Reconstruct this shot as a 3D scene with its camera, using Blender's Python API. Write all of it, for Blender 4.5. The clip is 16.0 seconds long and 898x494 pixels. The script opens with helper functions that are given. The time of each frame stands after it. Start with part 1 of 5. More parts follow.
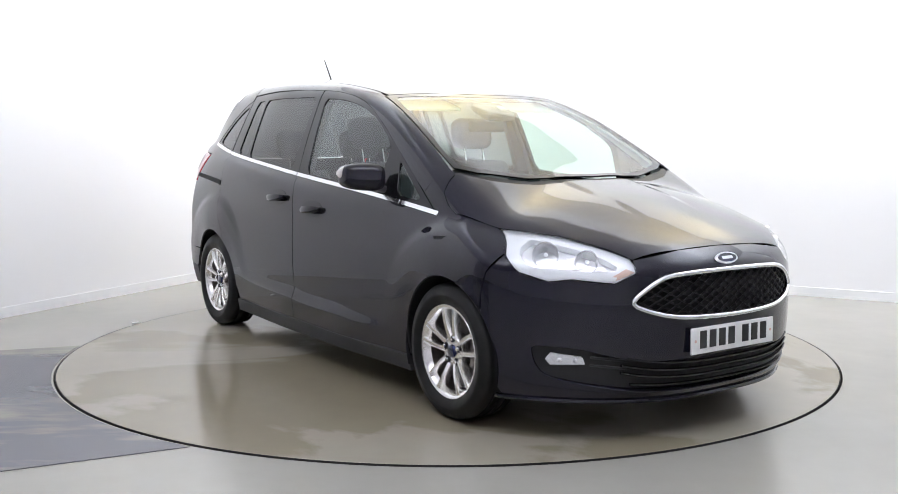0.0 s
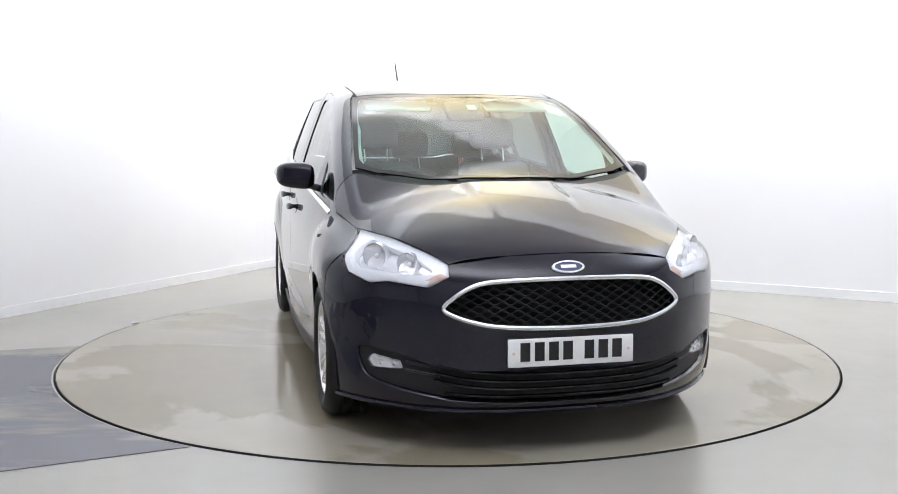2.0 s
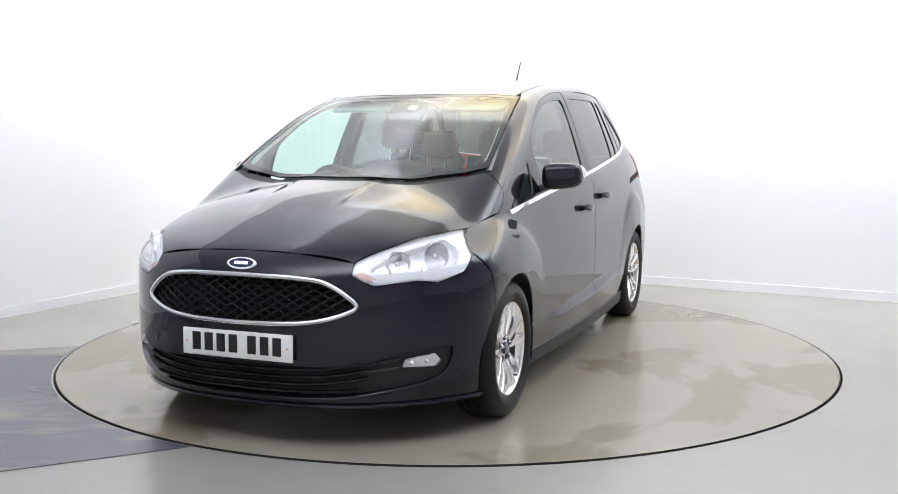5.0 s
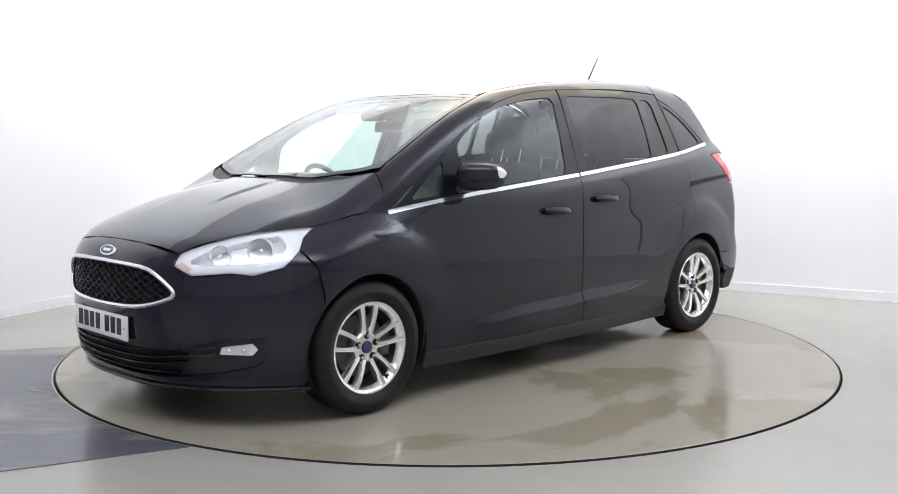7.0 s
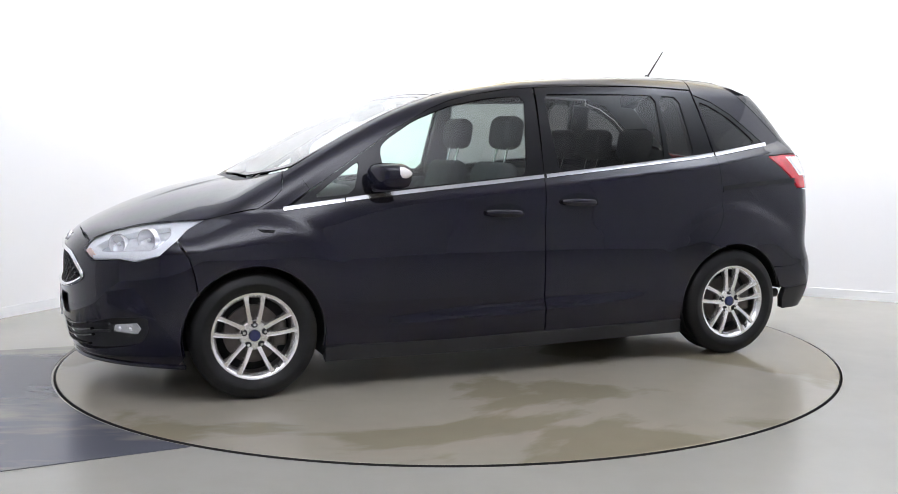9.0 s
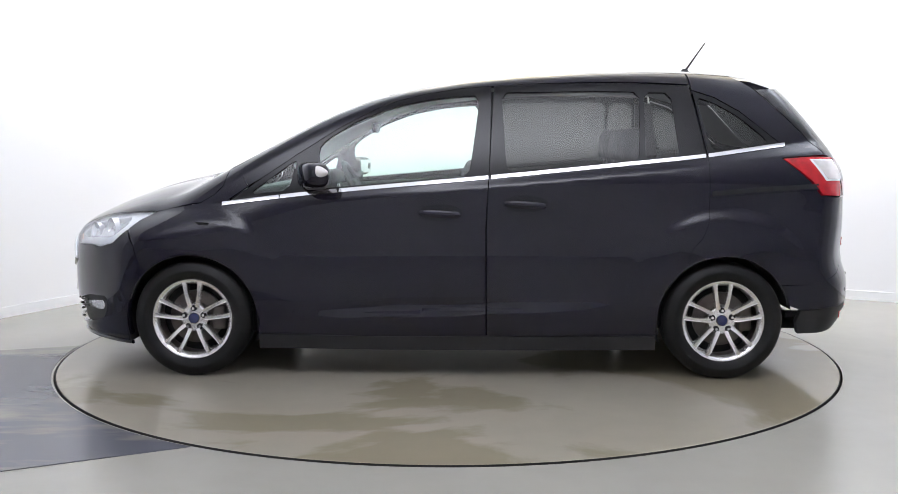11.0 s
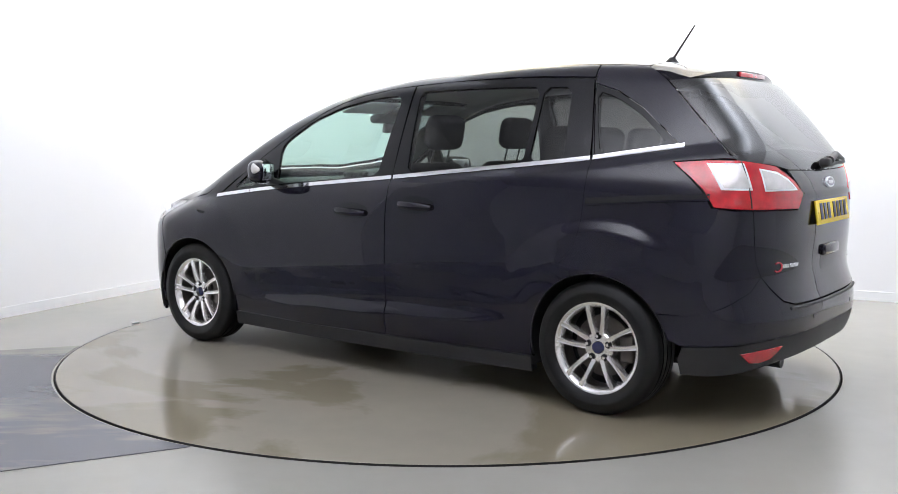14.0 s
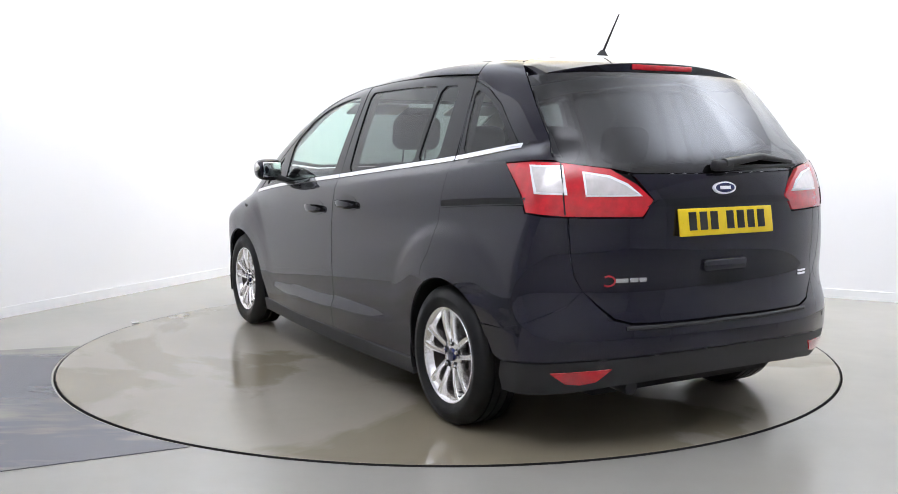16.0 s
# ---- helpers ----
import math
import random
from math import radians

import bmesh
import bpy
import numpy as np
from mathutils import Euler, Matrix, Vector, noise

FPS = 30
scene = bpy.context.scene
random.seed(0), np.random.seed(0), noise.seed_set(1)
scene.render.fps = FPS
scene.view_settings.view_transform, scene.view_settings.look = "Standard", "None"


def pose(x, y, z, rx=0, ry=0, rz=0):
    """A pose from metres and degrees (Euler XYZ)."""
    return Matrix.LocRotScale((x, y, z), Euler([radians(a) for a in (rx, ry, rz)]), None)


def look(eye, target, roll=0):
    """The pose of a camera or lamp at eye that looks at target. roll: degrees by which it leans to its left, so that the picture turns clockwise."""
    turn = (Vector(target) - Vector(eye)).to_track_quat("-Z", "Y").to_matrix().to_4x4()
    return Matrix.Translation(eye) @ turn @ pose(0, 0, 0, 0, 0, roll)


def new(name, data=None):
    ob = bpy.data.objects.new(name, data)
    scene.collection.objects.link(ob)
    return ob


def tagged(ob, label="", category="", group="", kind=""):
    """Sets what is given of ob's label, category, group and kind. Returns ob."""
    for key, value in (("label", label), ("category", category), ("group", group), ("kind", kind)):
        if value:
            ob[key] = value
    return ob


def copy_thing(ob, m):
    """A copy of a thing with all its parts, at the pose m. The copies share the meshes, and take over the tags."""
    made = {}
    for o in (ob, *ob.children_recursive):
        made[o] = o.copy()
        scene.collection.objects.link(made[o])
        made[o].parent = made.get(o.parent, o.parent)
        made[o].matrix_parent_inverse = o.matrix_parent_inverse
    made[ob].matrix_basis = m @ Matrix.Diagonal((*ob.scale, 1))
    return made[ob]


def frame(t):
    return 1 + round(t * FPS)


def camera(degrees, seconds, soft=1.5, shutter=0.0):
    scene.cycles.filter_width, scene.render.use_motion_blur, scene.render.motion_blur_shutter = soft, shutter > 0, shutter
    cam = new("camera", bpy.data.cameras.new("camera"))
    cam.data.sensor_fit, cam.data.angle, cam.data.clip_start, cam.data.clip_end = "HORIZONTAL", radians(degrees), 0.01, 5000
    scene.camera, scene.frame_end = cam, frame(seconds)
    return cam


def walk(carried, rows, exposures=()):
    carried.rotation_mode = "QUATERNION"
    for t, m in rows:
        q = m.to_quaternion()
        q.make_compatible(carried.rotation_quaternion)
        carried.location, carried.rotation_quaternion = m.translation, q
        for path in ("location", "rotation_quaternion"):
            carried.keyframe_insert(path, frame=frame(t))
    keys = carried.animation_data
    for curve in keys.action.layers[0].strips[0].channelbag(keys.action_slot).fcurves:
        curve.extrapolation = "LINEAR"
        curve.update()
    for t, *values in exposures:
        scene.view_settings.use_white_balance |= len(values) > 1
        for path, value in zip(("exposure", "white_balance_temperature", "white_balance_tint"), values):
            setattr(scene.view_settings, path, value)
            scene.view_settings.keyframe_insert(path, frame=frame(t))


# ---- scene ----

# ---- camera ----
cam = camera(49.43, 16.0, soft=0.9)
walk(cam, [(0.0, pose(0, -5.8946, 1.2419, 83.828, 0, -0.056)), (16.0, pose(0, -5.8946, 1.2419, 83.828, 0, -0.056))])

# the turntable's turn: seconds and degrees
TURN = [(0.0, -55.65), (0.5, -59.13), (1.0, -64.47), (1.5, -70.38), (2.0, -76.32), (2.5, -82.25), (3.0, -88.2), (3.5, -94.14), (4.0, -100.09), (4.5, -106.03),
        (5.0, -111.96), (6.0, -123.6), (7.0, -135.2), (7.5, -140.98), (8.0, -146.78), (8.5, -152.58), (9.0, -158.39), (10.0, -169.98), (11.0, -181.57), (11.5, -187.39), (12.0, -193.22),
        (12.5, -199.06), (13.0, -204.93), (13.5, -210.8), (14.0, -216.69), (14.5, -222.57), (15.0, -228.47), (15.5, -234.36), (16.0, -240.27)]
CAR_AT = Vector((-0.065, -0.036, 0.004))
FLOOR_Z = -0.006
CORNER, CEILING = Vector((-1.488, 4.41, 0)), 4.0

# ---- light: washes on the two white walls, soft light off the ceiling ----
world = bpy.data.worlds.new("world")
scene.world = world
world.use_nodes = True
world.node_tree.nodes["Background"].inputs[0].default_value = (0.75, 0.82, 1.0, 1)
world.node_tree.nodes["Background"].inputs[1].default_value = 0.05


def lamp(name, at, target, sx, sy, watts, colour):
    d = bpy.data.lights.new(name, "AREA")
    d.shape, d.size, d.size_y, d.energy, d.color = "RECTANGLE", sx, sy, watts, colour
    ob = new(name, d)
    ob.matrix_world = look(at, target)
    return ob


COOL, WARM = (0.90, 0.945, 1.0), (1.0, 0.78, 0.26)
# white washes turned to the walls, unseen lamps added to brighten them
lamp("wall_wash", (-0.75, 1.20, 3.6), (-2.75, 2.2, 3.05), 4.8, 0.6, 105, (0.86, 0.91, 1.0))
lamp("wall_wash", (1.45, 0.50, 3.6), (2.45, 2.4, 3.05), 6.2, 0.6, 170, COOL)
# lamps turned up to the ceiling: warm ones behind the car, then white fills
lamp("warm_lamp", (0.2, 2.5, 3.1), (0.2, 2.6, 4.0), 0.9, 0.9, 46, WARM)
lamp("warm_lamp", (2.9, 1.1, 3.1), (2.9, 1.2, 4.0), 0.9, 0.9, 36, WARM)
# unseen white uplights, added as fill over the camera's side and for pale reflections
lamp("added_uplight", (-0.4, -4.0, 3.1), (-0.4, -4.0, 4.0), 5.0, 1.6, 310, (0.92, 0.945, 1.0))
lamp("added_uplight", (-0.7, 1.15, 2.85), (-0.7, 1.15, 4.0), 2.4, 0.6, 30, (0.86, 0.98, 1.0))
lamp("added_uplight", (3.7, -0.5, 3.2), (3.7, -0.5, 4.0), 1.4, 2.2, 130, (0.84, 0.91, 1.0))
scene.view_settings.exposure = -0.15


# ---- materials ----
def mk(name, colour, rough=0.5, metal=0.0, coat=0.0, coat_rough=0.03, vary=0.0, scale=8.0, bump=0.0, bump_scale=60.0, rough_vary=0.0, spec=0.5):
    """A surface with patchy colour and gloss at two scales and fine relief."""
    m = bpy.data.materials.new(name)
    m.use_nodes = True
    nt = m.node_tree
    b = nt.nodes["Principled BSDF"]
    b.inputs["Base Color"].default_value = (*colour, 1)
    b.inputs["Roughness"].default_value = rough
    b.inputs["Metallic"].default_value = metal
    b.inputs["Coat Weight"].default_value = coat
    b.inputs["Coat Roughness"].default_value = coat_rough
    b.inputs["Specular IOR Level"].default_value = spec
    tc = nt.nodes.new("ShaderNodeTexCoord")

    def noisy(sc, detail):
        n = nt.nodes.new("ShaderNodeTexNoise")
        n.inputs["Scale"].default_value, n.inputs["Detail"].default_value = sc, detail
        nt.links.new(tc.outputs["Object"], n.inputs["Vector"])
        return n.outputs["Fac"]

    def ranged(src, a, c):
        r = nt.nodes.new("ShaderNodeMapRange")
        r.inputs["To Min"].default_value, r.inputs["To Max"].default_value = a, c
        r.inputs["From Min"].default_value, r.inputs["From Max"].default_value = 0.3, 0.7
        nt.links.new(src, r.inputs["Value"])
        return r.outputs["Result"]

    if vary:
        mix = nt.nodes.new("ShaderNodeMix")
        mix.data_type = "RGBA"
        mix.inputs["A"].default_value = (*[c * (1 - vary) for c in colour], 1)
        mix.inputs["B"].default_value = (*[min(1, c * (1 + vary)) for c in colour], 1)
        add = nt.nodes.new("ShaderNodeMath")
        add.operation = "MULTIPLY_ADD"
        nt.links.new(noisy(scale * 9, 4), add.inputs[0])
        add.inputs[1].default_value = 0.4
        nt.links.new(ranged(noisy(scale, 6), 0.0, 0.6), add.inputs[2])
        nt.links.new(add.outputs[0], mix.inputs["Factor"])
        nt.links.new(mix.outputs["Result"], b.inputs["Base Color"])
    if rough_vary:
        nt.links.new(ranged(noisy(scale * 1.7, 5), max(0.02, rough - rough_vary), rough + rough_vary), b.inputs["Roughness"])
    if bump:
        bp = nt.nodes.new("ShaderNodeBump")
        bp.inputs["Strength"].default_value, bp.inputs["Distance"].default_value = 1.0, bump
        nt.links.new(noisy(bump_scale, 3), bp.inputs["Height"])
        nt.links.new(bp.outputs["Normal"], b.inputs["Normal"])
    return m


def glass_mat(name, tint, base=0.07, rough=0.0):
    """Thin pane: tinted see-through with a mirror gloss that grows towards grazing."""
    m = bpy.data.materials.new(name)
    m.use_nodes = True
    nt = m.node_tree
    nt.nodes.remove(nt.nodes["Principled BSDF"])
    out = nt.nodes["Material Output"]
    tr, gl, fr, mx = (nt.nodes.new(k) for k in ("ShaderNodeBsdfTransparent", "ShaderNodeBsdfGlossy", "ShaderNodeLayerWeight", "ShaderNodeMixShader"))
    steep, share = nt.nodes.new("ShaderNodeMath"), nt.nodes.new("ShaderNodeMath")
    steep.operation, share.operation = "POWER", "MULTIPLY_ADD"
    steep.inputs[1].default_value = 4.2
    share.inputs[1].default_value, share.inputs[2].default_value = 1.0 - base, base
    tr.inputs["Color"].default_value = (*tint, 1)
    gl.inputs["Roughness"].default_value = rough
    fr.inputs["Blend"].default_value = 0.5
    nt.links.new(fr.outputs["Facing"], steep.inputs[0])
    nt.links.new(steep.outputs[0], share.inputs[0])
    nt.links.new(share.outputs[0], mx.inputs[0])
    nt.links.new(tr.outputs[0], mx.inputs[1])
    nt.links.new(gl.outputs[0], mx.inputs[2])
    nt.links.new(mx.outputs[0], out.inputs["Surface"])
    return m


def disc_mat():
    """Glossy grey floor paint with wet, smeared patches and dust."""
    m = mk("turntable_paint", (0.325, 0.297, 0.241), 0.2, vary=0.10, scale=0.9, bump=0.00012, bump_scale=2.5)
    nt = m.node_tree
    b = nt.nodes["Principled BSDF"]
    tc = nt.nodes.new("ShaderNodeTexCoord")
    n = nt.nodes.new("ShaderNodeTexNoise")
    n.inputs["Scale"].default_value, n.inputs["Detail"].default_value, n.inputs["Distortion"].default_value = 0.55, 7.0, 0.6
    nt.links.new(tc.outputs["Object"], n.inputs["Vector"])
    r = nt.nodes.new("ShaderNodeMapRange")
    r.inputs["From Min"].default_value, r.inputs["From Max"].default_value = 0.49, 0.515
    r.inputs["To Min"].default_value, r.inputs["To Max"].default_value = 0.22, 0.11
    nt.links.new(n.outputs["Fac"], r.inputs["Value"])
    nt.links.new(r.outputs["Result"], b.inputs["Roughness"])
    # wet paint is a little darker
    wet, mul = nt.nodes.new("ShaderNodeMapRange"), nt.nodes.new("ShaderNodeMix")
    wet.inputs["From Min"].default_value, wet.inputs["From Max"].default_value = 0.49, 0.515
    wet.inputs["To Min"].default_value, wet.inputs["To Max"].default_value = 0.0, 1.0
    nt.links.new(n.outputs["Fac"], wet.inputs["Value"])
    mul.data_type, mul.blend_type = "RGBA", "MULTIPLY"
    mul.inputs["B"].default_value = (0.79, 0.76, 0.67, 1)
    nt.links.new(wet.outputs["Result"], mul.inputs["Factor"])
    nt.links.new(b.inputs["Base Color"].links[0].from_socket, mul.inputs["A"])
    nt.links.new(mul.outputs["Result"], b.inputs["Base Color"])
    return m


def lane_mat():
    """Dark blue-grey floor paint, rubbed through to brown along its length."""
    m = mk("worn_dark_paint", (0.07, 0.07, 0.085), 0.24, bump=0.0001, bump_scale=2.0)
    nt = m.node_tree
    b = nt.nodes["Principled BSDF"]
    tc, mp, n, n2, add, r, mix = (nt.nodes.new(k) for k in ("ShaderNodeTexCoord", "ShaderNodeMapping", "ShaderNodeTexNoise", "ShaderNodeTexNoise", "ShaderNodeMath", "ShaderNodeMapRange", "ShaderNodeMix"))
    mp.inputs["Rotation"].default_value = (0, 0, radians(-22))
    mp.inputs["Scale"].default_value = (0.5, 1.7, 1.0)
    nt.links.new(tc.outputs["Object"], mp.inputs["Vector"])
    n.inputs["Scale"].default_value, n.inputs["Detail"].default_value, n.inputs["Distortion"].default_value = 1.1, 8.0, 0.8
    n2.inputs["Scale"].default_value, n2.inputs["Detail"].default_value = 9.0, 5.0
    for k in (n, n2):
        nt.links.new(mp.outputs[0], k.inputs["Vector"])
    add.operation = "MULTIPLY_ADD"
    add.inputs[1].default_value = 0.22
    nt.links.new(n2.outputs["Fac"], add.inputs[0])
    nt.links.new(n.outputs["Fac"], add.inputs[2])
    r.inputs["From Min"].default_value, r.inputs["From Max"].default_value = 0.58, 0.74
    nt.links.new(add.outputs[0], r.inputs["Value"])
    mix.data_type = "RGBA"
    mix.inputs["A"].default_value, mix.inputs["B"].default_value = (0.098, 0.100, 0.122, 1), (0.25, 0.24, 0.195, 1)
    nt.links.new(r.outputs["Result"], mix.inputs["Factor"])
    nt.links.new(mix.outputs["Result"], b.inputs["Base Color"])
    return m


PAINT = mk("car_paint", (0.0052, 0.0046, 0.0132), 0.40, metal=0.0, coat=1.0, coat_rough=0.014, spec=0.05)
GLOSSBLACK = mk("gloss_black", (0.006, 0.006, 0.008), 0.10, vary=0.1, scale=20, spec=0.4)
PLASTIC = mk("black_plastic", (0.016, 0.016, 0.018), 0.5, vary=0.2, scale=12, bump=0.0003, bump_scale=600)
MESHBLACK = mk("grille_black", (0.009, 0.009, 0.011), 0.35, vary=0.15, scale=20, spec=0.3)
DARK = mk("dark_recess", (0.006, 0.006, 0.007), 0.8, vary=0.2, scale=5)
RUBBER = mk("tyre_rubber", (0.0065, 0.0065, 0.007), 0.55, spec=0.35, vary=0.35, scale=6, bump=0.0004, bump_scale=180, rough_vary=0.12)
CHROME = mk("chrome", (0.86, 0.87, 0.88), 0.10, metal=1.0, vary=0.04, scale=10)
ALLOY = mk("silver_alloy", (0.90, 0.89, 0.88), 0.22, metal=0.88, coat=0.3, vary=0.03, scale=3)
STEEL = mk("brake_steel", (0.13, 0.115, 0.105), 0.45, metal=0.6, vary=0.4, scale=18, rough_vary=0.12)
CLEAR = glass_mat("clear_glass", (0.84, 0.97, 0.91), 0.09)
SCREEN = glass_mat("windscreen_glass", (0.66, 0.86, 0.79), 0.085)
TINTED = glass_mat("privacy_glass", (0.245, 0.25, 0.245), 0.05)
REARGLASS = glass_mat("dark_rear_glass", (0.09, 0.095, 0.10), 0.09)
LENS = glass_mat("lamp_lens", (0.96, 0.97, 0.98), 0.05)
WHITELENS = mk("white_lens", (0.80, 0.765, 0.75), 0.14, metal=0.25, coat=0.9, vary=0.18, scale=30, bump=0.0015, bump_scale=45)
FACET = mk("faceted_reflector", (0.90, 0.90, 0.92), 0.12, metal=0.55, vary=0.08, scale=30, bump=0.006, bump_scale=38)
REDLENS = mk("red_lens", (0.58, 0.008, 0.018), 0.12, coat=1.0, vary=0.38, scale=22, bump=0.0008, bump_scale=70)
AMBER = mk("amber_lens", (0.80, 0.58, 0.50), 0.15, coat=0.6, vary=0.1, scale=60)
REFLECTOR = mk("lamp_reflector", (0.86, 0.86, 0.88), 0.12, metal=0.9, vary=0.05, scale=25)
SILVER = mk("lamp_bezel", (0.92, 0.93, 0.95), 0.25, metal=0.0, coat=0.6, vary=0.04, scale=25)
CLOTH = mk("seat_cloth", (0.055, 0.056, 0.060), 0.9, vary=0.25, scale=20, bump=0.0006, bump_scale=400)
TRIM = mk("cabin_plastic", (0.05, 0.05, 0.052), 0.6, vary=0.15, scale=15, bump=0.0003, bump_scale=300)
HEADLINER = mk("headliner", (0.74, 0.74, 0.71), 0.95, vary=0.08, scale=9, bump=0.0004, bump_scale=500)
PLATEWHITE = mk("white_plate", (0.88, 0.88, 0.86), 0.25, vary=0.04, scale=30)
PLATEYELLOW = mk("yellow_plate", (0.85, 0.62, 0.02), 0.25, vary=0.04, scale=30)
INK = mk("plate_black", (0.012, 0.012, 0.012), 0.4, vary=0.1, scale=30)
BLUE = mk("badge_blue", (0.014, 0.020, 0.085), 0.2, coat=1.0, vary=0.1, scale=60)
BADGERED = mk("badge_red", (0.45, 0.02, 0.03), 0.2, coat=1.0, vary=0.1, scale=60)
FLOORPAINT = mk("floor_paint", (0.340, 0.325, 0.294), 0.25, vary=0.09, scale=0.9, rough_vary=0.015, bump=0.00008, bump_scale=1.5)
LANE = lane_mat()
DISC = disc_mat()
EASTWALL = mk("pale_wall_paint", (0.78, 0.78, 0.80), 0.8, vary=0.05, scale=0.8)
# near black: the shade inside the ring gap, put into the colour
GAP = mk("gap_shade", (0.018, 0.017, 0.016), 0.9, vary=0.3, scale=9)
WALL = mk("white_wall_paint", (0.812, 0.808, 0.822), 0.7, vary=0.012, scale=0.7, bump=0.0001, bump_scale=12)
SKIRT = mk("white_skirting", (0.82, 0.82, 0.83), 0.4, vary=0.02, scale=3)
GREYWALL = mk("light_wall_paint", (0.74, 0.735, 0.745), 0.8, vary=0.08, scale=0.8)
DARKCEIL = mk("ceiling_paint", (0.69, 0.688, 0.73), 0.9, vary=0.12, scale=1.0)


# ---- the car's outer form: one smooth implicit body, x ahead, y left, z up, origin midway between the axles ----
def lut(points, soft=0.08):
    """A smooth curve through rough design points (x, value): linear, then rounded over soft metres."""
    xs = np.array([p[0] for p in points], float)
    ys = np.array([p[1] for p in points], float)
    step = 0.005
    g = np.arange(xs[0] - 1.0, xs[-1] + 1.0, step)
    v = np.interp(g, xs, ys)
    lo = g < xs[0]
    hi = g > xs[-1]
    v[lo] = ys[0] + (g[lo] - xs[0]) * (ys[1] - ys[0]) / (xs[1] - xs[0])
    v[hi] = ys[-1] + (g[hi] - xs[-1]) * (ys[-1] - ys[-2]) / (xs[-1] - xs[-2])
    n = max(2, int(3 * soft / step))
    k = np.exp(-0.5 * (np.arange(-n, n + 1) * step / soft) ** 2)
    v = np.convolve(np.pad(v, n, mode="edge"), k / k.sum(), mode="valid")
    return lambda q: np.interp(q, g, v)


belt_z = lut([(-2.1, 1.265), (-1.72, 1.222), (-1.29, 1.16), (-0.77, 1.11), (-0.16, 1.052), (0.44, 1.0), (0.77, 0.97), (1.21, 0.918), (1.65, 0.85), (2.2, 0.72)], 0.1)
belt_y = lut([(-2.1, 0.60), (-1.72, 0.718), (-1.3, 0.785), (-0.9, 0.818), (-0.3, 0.842), (0.3, 0.848), (0.8, 0.840), (1.22, 0.822), (1.65, 0.785), (2.2, 0.70)], 0.1)
wide_y = lut([(-2.2, 0.835), (-1.9, 0.868), (-1.4, 0.891), (-0.9, 0.893), (0.0, 0.893), (0.9, 0.889), (1.4, 0.891), (1.75, 0.889), (2.2, 0.86)], 0.12)
roof_z = lut([(-2.2, 1.53), (-1.9, 1.562), (-1.6, 1.607), (-1.35, 1.634), (-1.1, 1.643), (-0.8, 1.642), (-0.4, 1.626), (-0.08, 1.602), (0.25, 1.55), (0.45, 1.494),
              (0.7, 1.392), (1.0, 1.240), (1.35, 1.055), (1.6, 0.922), (2.3, 0.55)], 0.07)
hood_z = lut([(0.9, 1.165), (1.2, 1.102), (1.43, 1.048), (1.69, 0.990), (1.92, 0.913), (2.1, 0.830), (2.2, 0.772), (2.3, 0.70)], 0.06)
nose_x = lut([(0.0, 2.08), (0.15, 2.17), (0.22, 2.232), (0.40, 2.252), (0.55, 2.255), (0.68, 2.248), (0.76, 2.228), (0.85, 2.17), (1.0, 2.05)], 0.04)
tail_x = lut([(0.0, -2.02), (0.2, -2.10), (0.30, -2.175), (0.40, -2.200), (0.52, -2.195), (0.575, -2.165), (0.64, -2.152), (0.80, -2.162), (1.0, -2.158), (1.10, -2.130),
              (1.18, -2.085), (1.35, -1.945), (1.52, -1.790), (1.7, -1.62)], 0.03)


def smax(a, b, k):
    h = np.maximum(k - np.abs(a - b), 0) / k
    return np.maximum(a, b) + h * h * k * 0.25


def step01(a, b, v):
    t = np.clip((v - a) / (b - a), 0, 1)
    return t * t * (3 - 2 * t)


def side_y(x, z):
    zb, yb, yw = belt_z(x), belt_y(x), wide_y(x)
    steep = 0.30 + 0.10 * step01(-0.6, -1.6, x)
    dz = z - zb
    upper = yb - steep * dz - 0.16 * np.abs(dz) * dz
    zw = 0.62 + 0.06 * step01(0.6, 1.6, x)
    t = np.clip((z - zw) / np.maximum(zb - zw, 0.05), 0, 1.2)
    middle = yw - (yw - yb) * t ** 2.1
    low = np.clip((zw - z) / 0.40, 0, 2)
    y = np.where(z > zb, upper, middle) - 0.030 * low ** 2.0 * (1 - 0.65 * step01(1.1, 1.7, x))
    # shoulder under the belt line, stronger towards the tail
    d = zb - z
    y = y + (0.004 + 0.016 * step01(0.6, -0.7, x)) * step01(1.0, 0.5, x) * step01(0.0, 0.060, d) * step01(0.34, 0.09, d)
    # pressed ledge low along the doors
    ledge = 0.395 - 0.035 * x
    y = y + 0.024 * step01(ledge, ledge - 0.065, z) * step01(1.02, 0.30, x) * step01(-1.10, -0.20, x)
    # flared wheel arches
    for xc, zc in ((1.394, 0.305), (-1.394, 0.305)):
        r = np.hypot(x - xc, z - zc)
        y = y + 0.005 * step01(0.58, 0.44, r) * step01(0.22, 0.60, z)
        lean = np.arctan2(np.abs(x - xc - 0.03), np.maximum(z - zc, 0.01))
        y = y + 0.016 * step01(0.600, 0.525, r) * step01(1.10, 0.20, lean)
    return y


